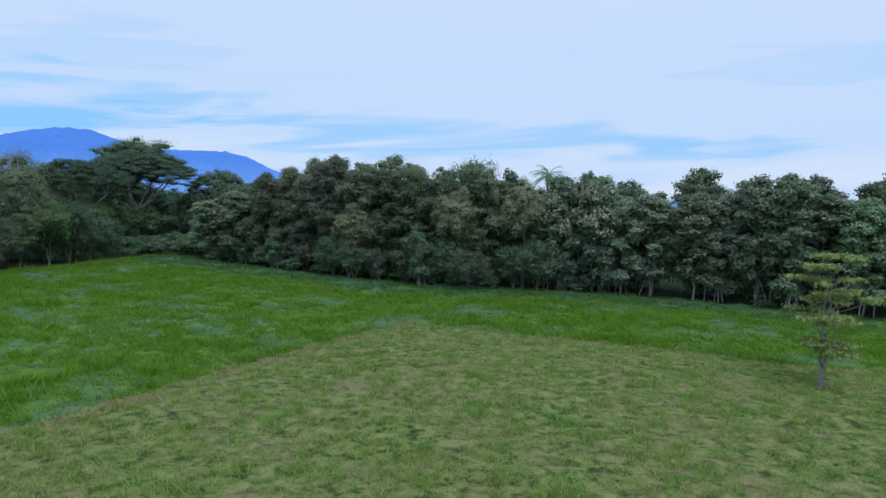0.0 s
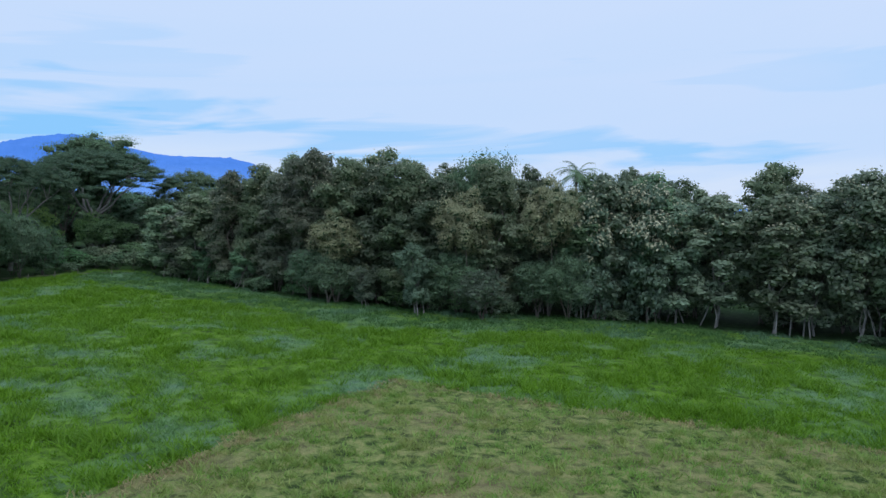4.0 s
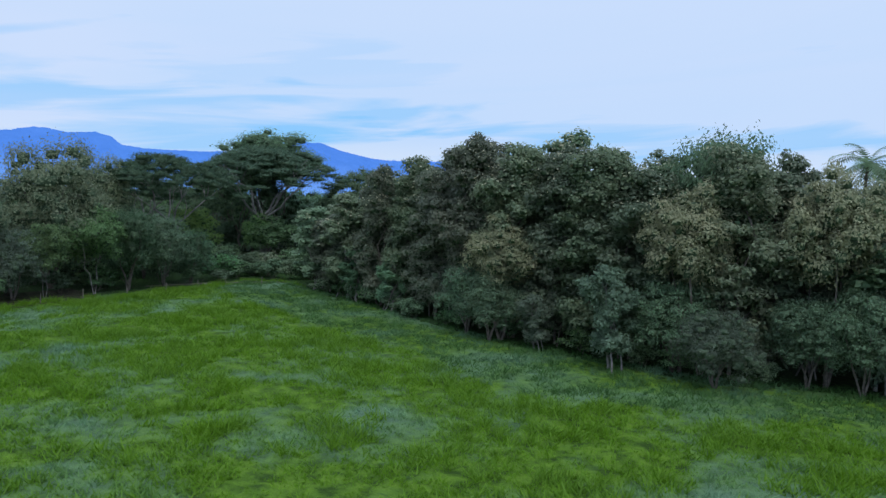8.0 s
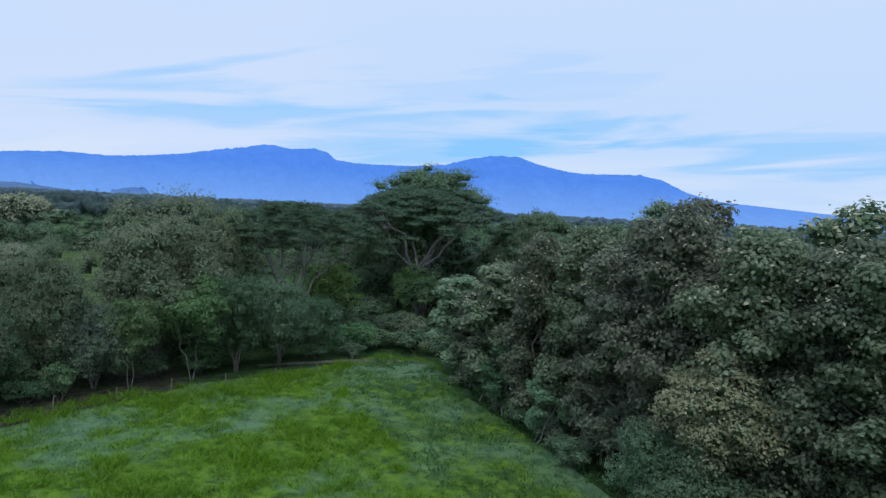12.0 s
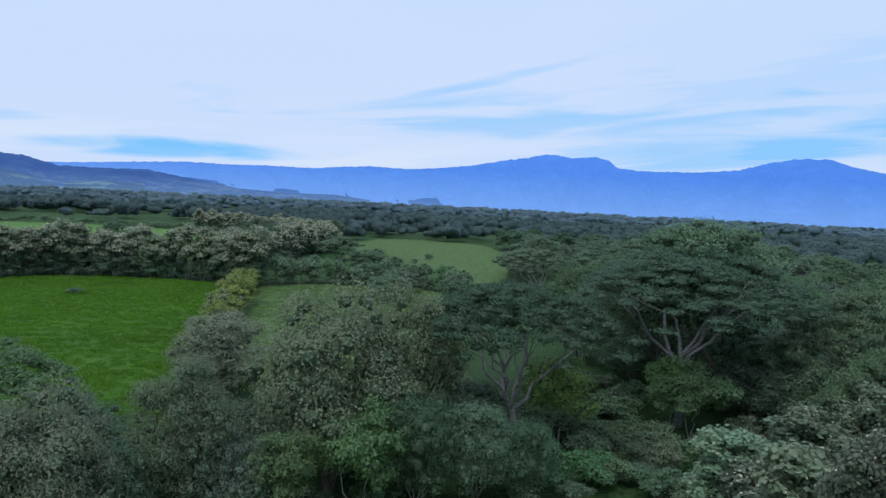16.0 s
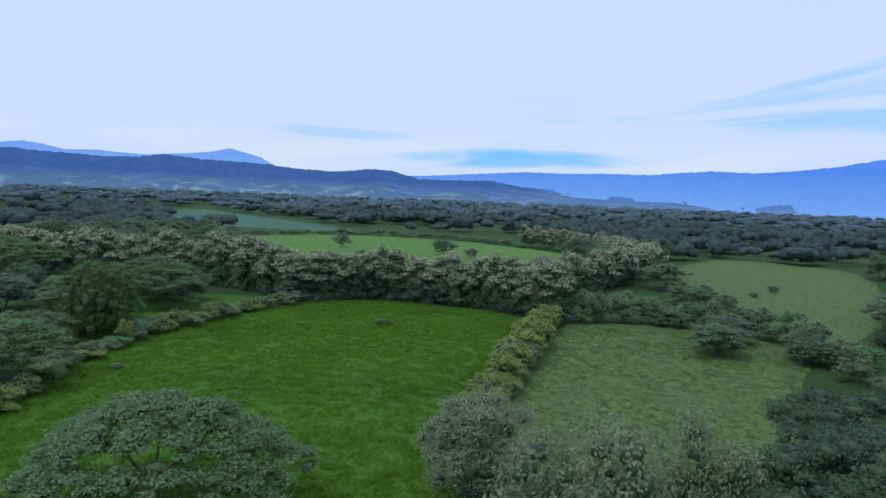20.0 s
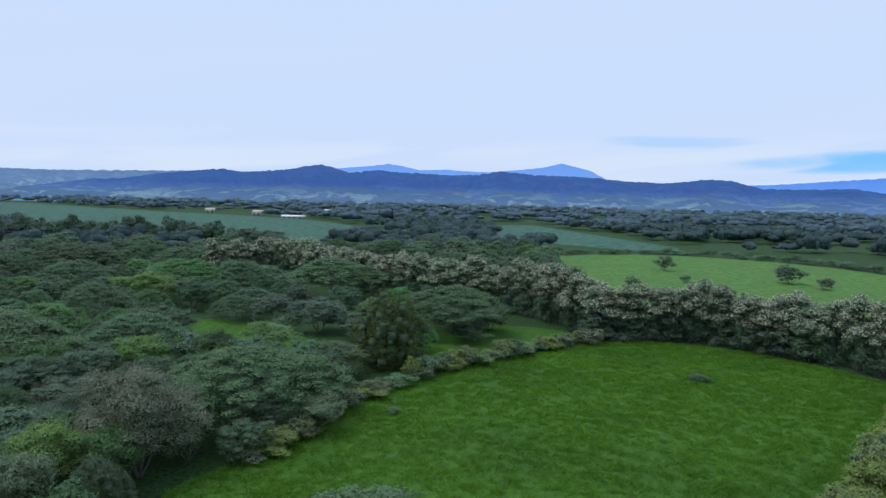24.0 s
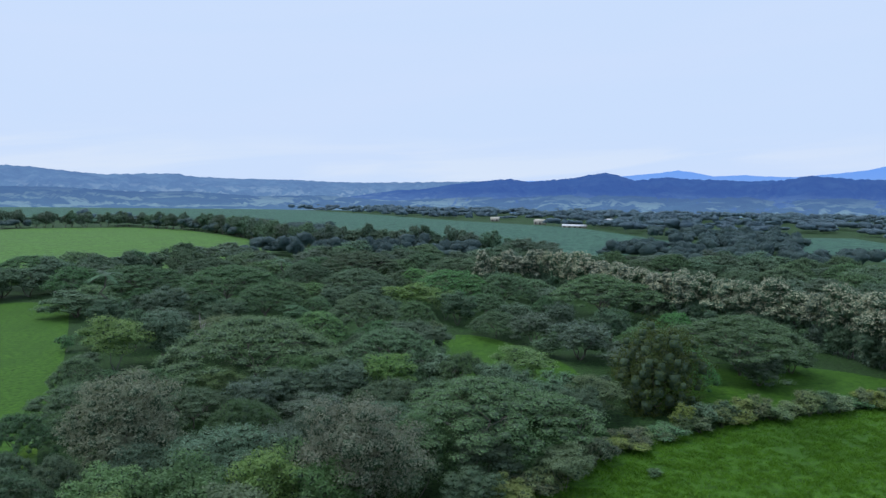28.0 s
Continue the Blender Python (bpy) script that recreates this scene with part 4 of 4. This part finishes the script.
# round the second pasture
kind_of("parasol", umbrella_tree(62, "rain_tree", "broad low rain tree with a dense domed green crown", "rain", thick=8.0, leaves=30000, size=0.32, puffs=260, hang=0.12), 14, 26)
put("parasol", -118, 89.5, 14, 32)
put("rain1", -165, 39, 13, 33)
put("mango", -209, 43, 17, 18.5)
put("rain1", -246, 43, 14, 36)
plant_all("dome1", [(-240, 50, 7, 12), (-252, 40, 6.5, 13), (-258, 50, 6, 11), (-159, 44, 7, 12), (-171, 34, 7.5, 13), (-150, 50, 6, 9)])
plant_all("umb0", [(-181, -6, 12.5, 28), (-266, -76, 13.5, 36)])
plant_all("umb1", [(-158, -25, 15.5, 42), (-276, -58, 13.5, 25)])
plant_all("rain1", [(-283, -21, 15.5, 38), (-203, -47, 13.5, 22), (-199, -123, 15.5, 40), (-182, -160, 14, 34), (-244, -104, 13, 28)])
plant_all("rain0", [(-278, -149, 15.5, 40), (-310, -120, 13, 30), (-194, -86, 13, 24), (-234, -127, 14.5, 24), (-250, 277, 11.5, 32), (-162, -235, 14, 36), (-215, -170, 14, 30)])
plant_all("dome1", [(-230, 9.5, 10, 17), (-235, -10, 9, 13), (-152, -60, 13, 14), (-225, 2, 5, 9), (-178, -80, 11, 14), (-222, -60, 9, 12), (-170, -105, 13, 16), (-150, -95, 12, 14), (-250, -30, 8, 12)])
put("palm", -84, 197, 13, 10)
kind_of("sparse", umbrella_tree(120, "rain_tree", "thin-crowned spreading tree with bare grey branches showing", "grey", height=17, radius=15, thick=5, leaves=5200, size=0.26, puffs=150, stems=8, bare=0.4, own_limbs=True, hang=0.3), 17, 30)
put("sparse", -198, 239, 16.5, 29)
put("palm", -159.6, -127.5, 15.5, 12)
put("palm", -236, -150, 13, 10)
put("snag", -161, -58, 10.5, 7)
put("blueleaf", -193, -66, 9.5, 11)
put("young0", -165, 54, 6.5, 9)
plant_all("dome0", [(-250, 203, 11.5, 16), (-249, 212, 9, 12), (-203, 190, 8, 14), (-217, 199, 7.5, 14), (-212, 194, 8, 12)])
plant_all("bush0", [(-227, 110, 1.8, 5), (-179, 60, 1.2, 3), (-323, 268, 3, 6), (-305, 250, 2.5, 5), (-475, 74, 9, 13), (-445, 137, 10, 17), (-430, 150, 6, 10), (-390, 70, 5, 8), (-503, 0, 9, 15), (-420, 90, 4, 7)])
# hedge along the south of the second pasture, and the one between the two pastures
for line, low_h, high_h, gap in (([(-150, 52.5), (-182, 50), (-207, 56.5), (-240, 71.5), (-258, 80)], 2.2, 4.2, 2.3), ([(-132, 127), (-146, 127.5), (-164, 132), (-236, 156)], 4.6, 7.4, 2.5), ([(-238, 158), (-242, 180), (-232, 206), (-214, 219), (-196, 208)], 5.0, 8.5, 3.0)):
    for x, y in along(line, gap):
        put(rnd.choice(("olive0", "olive1", "olive0", "hedge1") if high_h == 7.4 else ("dome0", "bush1", "bush0") if high_h == 8.5 else ("hedge0", "hedge1", "olive1", "hedge0", "bush1")), x + rnd.uniform(-1.5, 1.5), y + rnd.uniform(-1.4, 1.4), rnd.uniform(low_h * 0.7, high_h * 1.15), rnd.uniform(4.2, 8.2) + (1.8 if high_h > 5 else 0), "field hedge")
for x, y in along([(-545, -12), (-606, 62), (-580, 160), (-492, 222)], 8.0):
    put(f"bush{rnd.randrange(2)}", x + rnd.uniform(-3, 3), y + rnd.uniform(-3, 3), rnd.uniform(2.0, 5.5), rnd.uniform(7, 13), "far field hedge")
# flowering teak rows west of the second pasture
for line, gap, hi in (([(-264, 82), (-273, 108), (-258, 143), (-240, 160)], 5.6, 16.0), ([(-264, 82), (-290, 52), (-300, 0), (-316, -38), (-334, -86), (-300, -100)], 6.0, 17.5), ([(-250, 150), (-292, 173), (-330, 205), (-386, 238)], 6.5, 15.5), ([(-386, 240), (-478, 236), (-560, 198)], 8.0, 14.0), ([(-276, 96), (-284, 112), (-270, 145)], 11.0, 13.5)):
    for x, y in along(line, gap):
        put(f"bloomfar{rnd.randrange(2)}" if x < -300 else f"bloom{rnd.randrange(3)}", x + rnd.uniform(-1, 1), y + rnd.uniform(-1, 1), hi * rnd.uniform(0.85, 1.08), rnd.uniform(8.5, 11.5), "flowering teak row")

# woods that close the ground between the single trees
def fill(outline, avoid, tries, seed, kinds, low_h, high_h, low_w, high_w, near=0.62, group=""):
    rng = random.Random(seed)
    xs, ys = [p[0] for p in outline], [p[1] for p in outline]
    for _ in range(tries):
        x, y, w = rng.uniform(min(xs), max(xs)), rng.uniform(min(ys), max(ys)), rng.uniform(low_w, high_w)
        if not within(x, y, outline) or any(within(x, y, a) for a in avoid):
            continue
        if any(math.hypot(x - px, y - py) < near * (w / 2 + pr) for px, py, pr in PLANTED):
            continue
        put(rng.choice(kinds), x, y, rng.uniform(low_h, high_h), w, group)


kind_of("wood0", umbrella_tree(72, "rain_tree", "rain tree among the dense dark wood", "rain", height=14, thick=6.5, leaves=5000, size=0.5, puffs=90, stems=3), 14, 26)
kind_of("wood1", round_tree(73, "woodland_tree", "broad dark tree of the dense wood", "dark", height=12, radius=6, clear=0.8, leaves=4200, size=0.40, puffs=48, stems=3), 12, 12)
NORTH = [(-58, 160), (-76, 178), (-100, 205), (-135, 212), (-165, 225), (-205, 262), (-200, 300), (-60, 300), (50, 240), (120, 150), (60, 140), (10, 142), (-40, 158)]
SOUTH = [(-96, 84), (-140, 38), (-200, 40), (-245, 62), (-285, 40), (-300, -20), (-320, -110), (-260, -180), (-190, -200), (-150, -130), (-112, -40), (-96, 40)]
CLEARING = [(-194, 2), (-212, -34), (-236, -34), (-224, 14), (-205, 28)]
VERGE = [(-222, 54), (-230, 34), (-262, 42), (-272, 66), (-260, 78)]
GLADE = [(-78, 148), (-60, 150), (-66, 172), (-78, 178), (-84, 160)]
clipped_sheet("pasture_10", rounded([(x, y) for x, y in CLEARING]), 0.06, M["meadow"], 20, "bright green clearing among umbrella trees")
clipped_sheet("pasture_11", rounded([(-216, 54), (-204, 40), (-222, 26), (-262, 36), (-272, 66), (-260, 78), (-240, 68)], 1), 0.05, M["meadow"], 20, "green grassy verge behind the hedge")
fill(NORTH, [GLADE, FIELD_FOUR], 420, 11, ("wood0", "wood1", "wood0"), 12, 19, 13, 22, 0.7)
fill(SOUTH, [CLEARING, VERGE, FIELD_TWO, FIELD_SEVEN], 900, 12, ("grove0", "grove1", "dome1", "grove0", "dome0", "young0"), 7, 11.5, 11, 21, 0.82)
fill([(-128, 213), (-140, 200), (-196, 210), (-215, 240), (-200, 270)], [FIELD_FOUR], 80, 13, ("dome0", "bush1", "hedge0"), 4, 8, 7, 12, 0.7)

put("palm", -86.5, 199, 12, 11)
put("young0", -88.5, 178.5, 10.5, 8)
put("young1", -88, 158, 12, 10)
fill([(-66, 192), (-96, 190), (-130, 196), (-130, 216), (-100, 224), (-62, 210)], [], 240, 25, ("fine0", "fine1", "dome1"), 7, 13, 8, 13, 0.36, "wood behind the old rain tree")
fill([(-62, 158), (-72, 158), (-80, 150), (-100, 140), (-112, 150), (-118, 180), (-100, 198), (-70, 190), (-58, 172)], [], 260, 21, ("bush0", "bush1", "hedge0", "dome1"), 1.5, 4.5, 4, 8, 0.42, "wood undergrowth")
fill([(-80, 96), (-79, 146), (-100, 146), (-104, 96)], [], 160, 22, ("bush0", "bush1", "dome0"), 2, 6, 4, 8, 0.45, "wood undergrowth")
fill([(-100, 62), (-132, 46), (-160, 50), (-200, 46), (-190, 10), (-150, -20), (-112, -30), (-96, 30)], [FIELD_TWO, FIELD_SEVEN], 260, 24, ("dome0", "grove0", "young1", "dome1", "bush0"), 7.2, 10.5, 8, 13, 0.62, "savanna wood")
fill(SOUTH, [CLEARING, VERGE, FIELD_TWO, FIELD_SEVEN], 300, 23, ("bush0", "bush1", "hedge1"), 2, 4.5, 4, 8, 0.6, "wood undergrowth")

for line, gap, hi in (([(-230, -800), (-400, -775), (-425, -620), (-400, -480), (-365, -362), (-440, -250), (-452, -180)], 9.5, 19.0), ([(-128, -196), (-180, -215), (-255, -268)], 9.0, 14.0)):
    for x, y in along(line, gap):
        put("wood1", x + rnd.uniform(-4, 4), y + rnd.uniform(-4, 4), hi * rnd.uniform(0.7, 1.15), rnd.uniform(13, 22), "far field trees")

# ---- distant woods ----
def far_woods(name, label, centres, heights, widths, seed, sprays, size, material):
    """Many far crowns in one mesh: each a heap of uneven lobes with sprays of leaf on them."""
    rng = np.random.default_rng(seed)
    sides, rings = 7, 4
    models = []
    for _ in range(7):
        verts, faces, base = [], [], 0
        cl = np.array([(rng.uniform(-0.3, 0.3), rng.uniform(-0.3, 0.3), rng.uniform(0.45, 0.72), r, r, r * 0.9) for r in rng.uniform(0.15, 0.26, 7)])
        for c in cl:
            for i in range(rings):
                a = math.radians(-50 + 135 * i / (rings - 1))
                for j in range(sides):
                    b, k = 2 * math.pi * (j + 0.5 * i) / sides, rng.uniform(0.8, 1.15)
                    verts.append(c[:3] + k * c[3:] * np.array([math.cos(a) * math.cos(b), math.cos(a) * math.sin(b), math.sin(a)]))
            for i in range(rings - 1):
                for j in range(sides):
                    q = (j + 1) % sides
                    faces += [base + i * sides + j, base + i * sides + q, base + (i + 1) * sides + q, base + (i + 1) * sides + j]
            base += rings * sides
        p, n = clump_points(rng, cl, sprays / len(cl), 0.6, 0.8, 0.2)
        leaves = leaf_verts(rng, p, n, size, 0.4, 0.1, 0.3, 0.45)
        models.append((np.concatenate([np.array(verts), leaves]), np.concatenate([np.array(faces), base + np.arange(len(leaves))])))
    out, flat, start = [], [], 0
    for i, ((x, y), h, w) in enumerate(zip(centres, heights, widths)):
        a = rng.uniform(0, 6.28)
        c, s = math.cos(a), math.sin(a)
        mv, mf = models[i % 7]
        v = mv * np.array([w, w, h])
        out.append(np.stack([x + v[:, 0] * c - v[:, 1] * s, y + v[:, 0] * s + v[:, 1] * c, v[:, 2] + float(rest_on(x)) - 0.12 * h], 1))
        flat.append(mf + start)
        start += len(mv)
    return tagged(new(name, mesh_of(name, np.concatenate(out), np.concatenate(flat), 4, material, True)), label, "woodland", kind="stuff")


def scatter(n, seed, r0, r1, a0, a1, avoid, middle=(-90, 90)):
    rng = np.random.default_rng(seed)
    r = np.sqrt(rng.uniform(r0 * r0, r1 * r1, n))
    a = np.radians(rng.uniform(a0, a1, n))
    x, y = middle[0] - r * np.sin(a), middle[1] + r * np.cos(a)
    free = np.array([noise.noise(Vector((a / 95, b / 95, seed * 3.7))) > -0.16 for a, b in zip(x, y)]) if r0 > 300 else np.ones(n, bool)
    for outline in avoid:
        free &= ~within(x, y, outline)
    return np.stack([x, y], 1)[free], rng


FARMLAND = [(-1084, -250), (-912, -32), (-635, 96), (-701, 197), (-528, 240), (-459, 220), (-477, 80), (-565, -12), (-594, -72)]
OPEN = [FARMLAND, FIELD_ONE, FIELD_TWO, FIELD_THREE, FIELD_FOUR, FIELD_FIVE, FIELD_SIX, FIELD_SEVEN, FIELD_EIGHT, CROP]
NEAR_OPEN = [(-320, -120), (-100, -120), (-70, 110), (60, 110), (0, 270), (-200, 290), (-240, 240), (-330, 170)]
spots, rng_ = scatter(640, 1, 200, 420, -20, 178, OPEN + [NEAR_OPEN])
for x, y in spots:
    if all(math.hypot(x - px, y - py) > 0.55 * (9 + pr) for px, py, pr in PLANTED):
        put("wood0" if rng_.random() < 0.4 else "wood1", x, y, rng_.uniform(9, 15), rng_.uniform(16, 27), "valley woods")
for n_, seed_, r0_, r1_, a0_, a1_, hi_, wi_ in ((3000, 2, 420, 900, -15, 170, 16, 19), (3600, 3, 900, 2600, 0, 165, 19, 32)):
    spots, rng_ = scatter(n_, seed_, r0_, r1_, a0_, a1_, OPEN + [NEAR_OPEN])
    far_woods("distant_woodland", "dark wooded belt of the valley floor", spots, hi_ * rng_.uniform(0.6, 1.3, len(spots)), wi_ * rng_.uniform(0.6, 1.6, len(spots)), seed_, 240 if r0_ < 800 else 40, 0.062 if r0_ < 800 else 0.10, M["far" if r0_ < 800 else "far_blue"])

# ---- grass ----
def lumps(x, y, scale, seed):
    """Smooth random heights over the plan, from 0 to 1."""
    grid = np.random.default_rng(seed).random((128, 128))
    u, v = x / scale, y / scale
    i, j = np.floor(u).astype(int), np.floor(v).astype(int)
    a, b = u - i, v - j
    a, b = a * a * (3 - 2 * a), b * b * (3 - 2 * b)
    at = lambda p, q: grid[p % 128, q % 128]
    return (at(i, j) * (1 - a) + at(i + 1, j) * a) * (1 - b) + (at(i, j + 1) * (1 - a) + at(i + 1, j + 1) * a) * b


def grass_stuff(name, label, outline, avoid, count, seed, tall, wide, material, box, lump_size=2.2, least=0.3):
    rng = np.random.default_rng(seed)
    x, y = rng.uniform(box[0], box[1], count), rng.uniform(box[2], box[3], count)
    ok = within(x, y, outline)
    for a in avoid:
        ok &= ~within(x, y, a)
    x, y = x[ok], y[ok]
    mound = 0.6 * lumps(x, y, lump_size, seed) + 0.4 * lumps(x, y, lump_size * 0.45, seed + 1)
    stay = mound + rng.uniform(-0.12, 0.12, len(x)) > least
    x, y, mound = x[stay], y[stay], mound[stay]
    n = len(x)
    blades = 5
    bx, by = np.repeat(x, blades), np.repeat(y, blades)
    a = rng.uniform(0, 2 * np.pi, n * blades)
    lump = np.repeat(rng.uniform(0.5, 1.3, n) * (0.35 + 1.7 * (mound - 0.25)) * 1.15, blades)
    h = tall * lump * rng.uniform(0.7, 1.2, n * blades)
    px, py = bx + rng.normal(0, 0.2, n * blades), by + rng.normal(0, 0.2, n * blades)
    w = wide * 0.32
    z0 = rest_on(px)
    ca, sa = np.cos(a), np.sin(a)
    lean = rng.normal(0, 0.75, (n * blades, 2)) * h[:, None]
    v = np.stack([np.stack([px - w * ca, py - w * sa, z0], 1), np.stack([px + w * ca, py + w * sa, z0], 1), np.stack([px + lean[:, 0], py + lean[:, 1], z0 + h], 1)], 1).reshape(-1, 3)
    return tagged(new(name, mesh_of(name, v, np.arange(len(v)), 3, material)), label, "grass", kind="stuff")


def grass_leaf(*given):
    return foliage(*given, rich=1.75, vary=0.0)


M["blade"] = grass_leaf("tall_blade", (0.062, 0.140, 0.010), (0.105, 0.215, 0.014), (0.120, 0.215, 0.145), 0.85, 0.45, 0.085, (0.52, 0.66), 0.45)
M["stubble"] = grass_leaf("grazed_blade", (0.085, 0.180, 0.036), (0.170, 0.285, 0.066), (0.270, 0.245, 0.110), 0.5, 0.45, 0.16, (0.46, 0.62), 0.35)
M["pasture_blade"] = grass_leaf("pasture_blade", (0.048, 0.088, 0.024), (0.088, 0.152, 0.040), (0.096, 0.136, 0.064), 0.6, 0.45, 0.08, (0.45, 0.68))
M["meadow_blade"] = grass_leaf("meadow_blade", (0.056, 0.142, 0.012), (0.096, 0.205, 0.018), (0.050, 0.126, 0.014), 0.7, 0.5, 0.05, (0.45, 0.68), 0.5)
DEWY_SHADE = [(x, y - 2.0) for x, y in BELT[:9]] + [(x - 4 + 3 * math.sin(0.31 * x), y - 15.5 + 3 * math.sin(0.23 * x)) for x, y in BELT[8::-1]] + [(-70, 142), (-73, 153), (-66, 156)]
M["dewy_blade"] = grass_leaf("dewy_blade", (0.036, 0.092, 0.026), (0.062, 0.138, 0.040), (0.092, 0.175, 0.122), 0.75, 0.4, 0.13, (0.49, 0.66), 0.5)
grass_stuff("grass", "dewy bluish grass with painted shade along the foot of the belt", DEWY_SHADE, [], 40000, 15, 0.4, 0.17, M["dewy_blade"], (-74, 62, 88, 157))
grass_stuff("grass", "tall bright green grass blades", FIELD_ONE, [MOWN, DEWY_SHADE], 90000, 5, 0.34, 0.17, M["blade"], (-80, 62, 40, 158))
grass_stuff("grass", "short grazed grass tufts", MOWN, [], 36000, 6, 0.30, 0.15, M["stubble"], (-45, 60, 12, 84), 1.0, 0.5)
M["tussock"] = grass_leaf("ungrazed_tussock", (0.080, 0.165, 0.028), (0.130, 0.240, 0.045), (0.230, 0.215, 0.090), 0.6, 0.4, 0.3)
grass_stuff("grass", "darker ungrazed tussocks among the short grass", MOWN, [], 150000, 17, 0.28, 0.15, M["tussock"], (-45, 60, 12, 84), 0.95, 0.66)
M["lush"] = grass_leaf("lush_tussock", (0.050, 0.120, 0.008), (0.110, 0.225, 0.012), (0.085, 0.170, 0.030), 0.4, 0.4, 0.15)
grass_stuff("grass", "tall lush tussocks standing out of the pasture", FIELD_ONE, [MOWN, DEWY_SHADE], 130000, 18, 0.55, 0.17, M["lush"], (-80, 62, 40, 158), 2.6, 0.62)
grass_stuff("grass", "tussocks of meadow grass", FIELD_TWO, [], 150000, 8, 0.42, 0.26, M["meadow_blade"], (-270, -92, 45, 155), 1.5, 0.36)


grass_stuff("grass", "tufts of pale pasture grass", FIELD_THREE, [], 30000, 9, 0.2, 0.3, M["pasture_blade"], (-235, -96, 126, 205))

EDGE = []
for x, y in along([(110, 55), (42, 67), (33.7, 68.6), (24.5, 73.5), (12, 77), (4, 79.5), (-3.5, 83), (-10, 70), (-13.5, 60.6), (-16.2, 54.3), (-19.1, 46.5), (-22.7, 37.5), (-40, -2)], 1.4):
    EDGE.append((x + rnd.uniform(-0.45, 0.45), y + rnd.uniform(-0.45, 0.45)))
STRAW_BAND = [(x + 1.1, y - 1.2) for x, y in EDGE] + [(x - 0.3, y + 0.7) for x, y in EDGE[::-1]]
M["straw"] = grass_leaf("dry_cut_grass", (0.17, 0.145, 0.080), (0.28, 0.235, 0.13), (0.14, 0.16, 0.06), 0.35, 0.3, 0.3)
grass_stuff("dry_grass", "dry brown cut grass along the mowing line", STRAW_BAND, [], 90000, 10, 0.22, 0.16, M["straw"], (-40, 62, 20, 86), 1.2)

# ---- fence, track and far farm buildings ----
def box_arrays(x0, x1, y0, y1, z0, z1):
    v = [(x, y, z) for z in (z0, z1) for x, y in ((x0, y0), (x1, y0), (x1, y1), (x0, y1))]
    return v, [0, 3, 2, 1, 4, 5, 6, 7, 0, 1, 5, 4, 1, 2, 6, 5, 2, 3, 7, 6, 3, 0, 4, 7]


M["post"] = bark("fence_post", (0.13, 0.12, 0.11), (0.24, 0.22, 0.20))
M["roof"], tr, br, _ = surface("sheet_roof", 0.5, 0.4)
link(tr, ramp(tr, noise_of(tr, place_of(tr), 0.6, 4.0), [(0.3, (0.62, 0.64, 0.66)), (0.7, (0.8, 0.8, 0.8))]), br.inputs["Base Color"])
M["plaster"], tp, bp, _ = surface("plaster", 0.9, 0.2)
link(tp, ramp(tp, noise_of(tp, place_of(tp), 0.4, 4.0), [(0.3, (0.42, 0.38, 0.32)), (0.7, (0.56, 0.52, 0.45))]), bp.inputs["Base Color"])


def fence(line, gap=6.0, tall=1.35):
    root = tagged(new("fence"), "weathered wooden field fence with thin wires", "fence")
    spots = along(line, gap)
    rng = np.random.default_rng(31)
    model = None
    for x, y in spots:
        if model is None:
            model = wood_mesh("post", [([(0, 0, -0.2), (0.01, 0, tall * 0.5), (0, 0.02, tall)], [0.07, 0.065, 0.055])], M["post"])
        p = part("post", model, root)
        p.matrix_basis = pose(x, y, 0, rng.uniform(-4, 4), rng.uniform(-4, 4), rng.uniform(0, 360))
    for z in (0.7, 1.2):
        part("wire", wood_mesh("wire", [([(x, y, z) for x, y in spots], [0.005] * len(spots))], M["post"], 4), root)
    return root


fence([(-79, 100), (-77, 116), (-76.5, 124), (-73.8, 132), (-72.6, 139), (-72, 148), (-66, 154)])


def shed(name, label, x, y, turn, long_, deep, wall_h, ridge_h, roof):
    root = tagged(new(name), label, "building")
    v, f = box_arrays(-long_ / 2, long_ / 2, -deep / 2, deep / 2, 0, wall_h)
    part("wall", mesh_of("wall", v, f, 4, M["plaster"]), root)
    over = 0.8
    for side in (-1, 1):
        a, b = side * (deep / 2 + over), 0.0
        v = [(-long_ / 2 - over, a, wall_h - 0.2), (long_ / 2 + over, a, wall_h - 0.2), (long_ / 2 + over, b, ridge_h), (-long_ / 2 - over, b, ridge_h)]
        v += [(p[0], p[1], p[2] + 0.15) for p in v]
        part("roof_slope", mesh_of("roof_slope", v, [0, 3, 2, 1, 4, 5, 6, 7, 0, 1, 5, 4, 1, 2, 6, 5, 2, 3, 7, 6, 3, 0, 4, 7], 4, roof), root)
    for k in range(int(long_ / 8)):
        v, f = box_arrays(-long_ / 2 + 8 * k + 2, -long_ / 2 + 8 * k + 5, -deep / 2 - 0.05, deep / 2 + 0.05, 0.2, wall_h * 0.75)
        part("doorway", mesh_of("doorway", v, f, 4, M["bark"]), root)
    root.matrix_basis = pose(x, y, float(rest_on(x)), 0, 0, turn)
    return root


shed("farm_shed", "long farm shed with a bright white roof", -955, -528, 118, 36, 12, 3, 5, M["roof"])
shed("farm_shed", "long low farm shed with a pale grey roof", -1290, -700, 118, 60, 14, 3.5, 6, M["roof"])
shed("farm_house", "small cream farmhouse among far trees", -1010, -640, 100, 18, 10, 6, 9, M["plaster"])
shed("farm_house", "small pale farmhouse beside the plantation", -1060, -790, 130, 16, 10, 5, 8, M["plaster"])
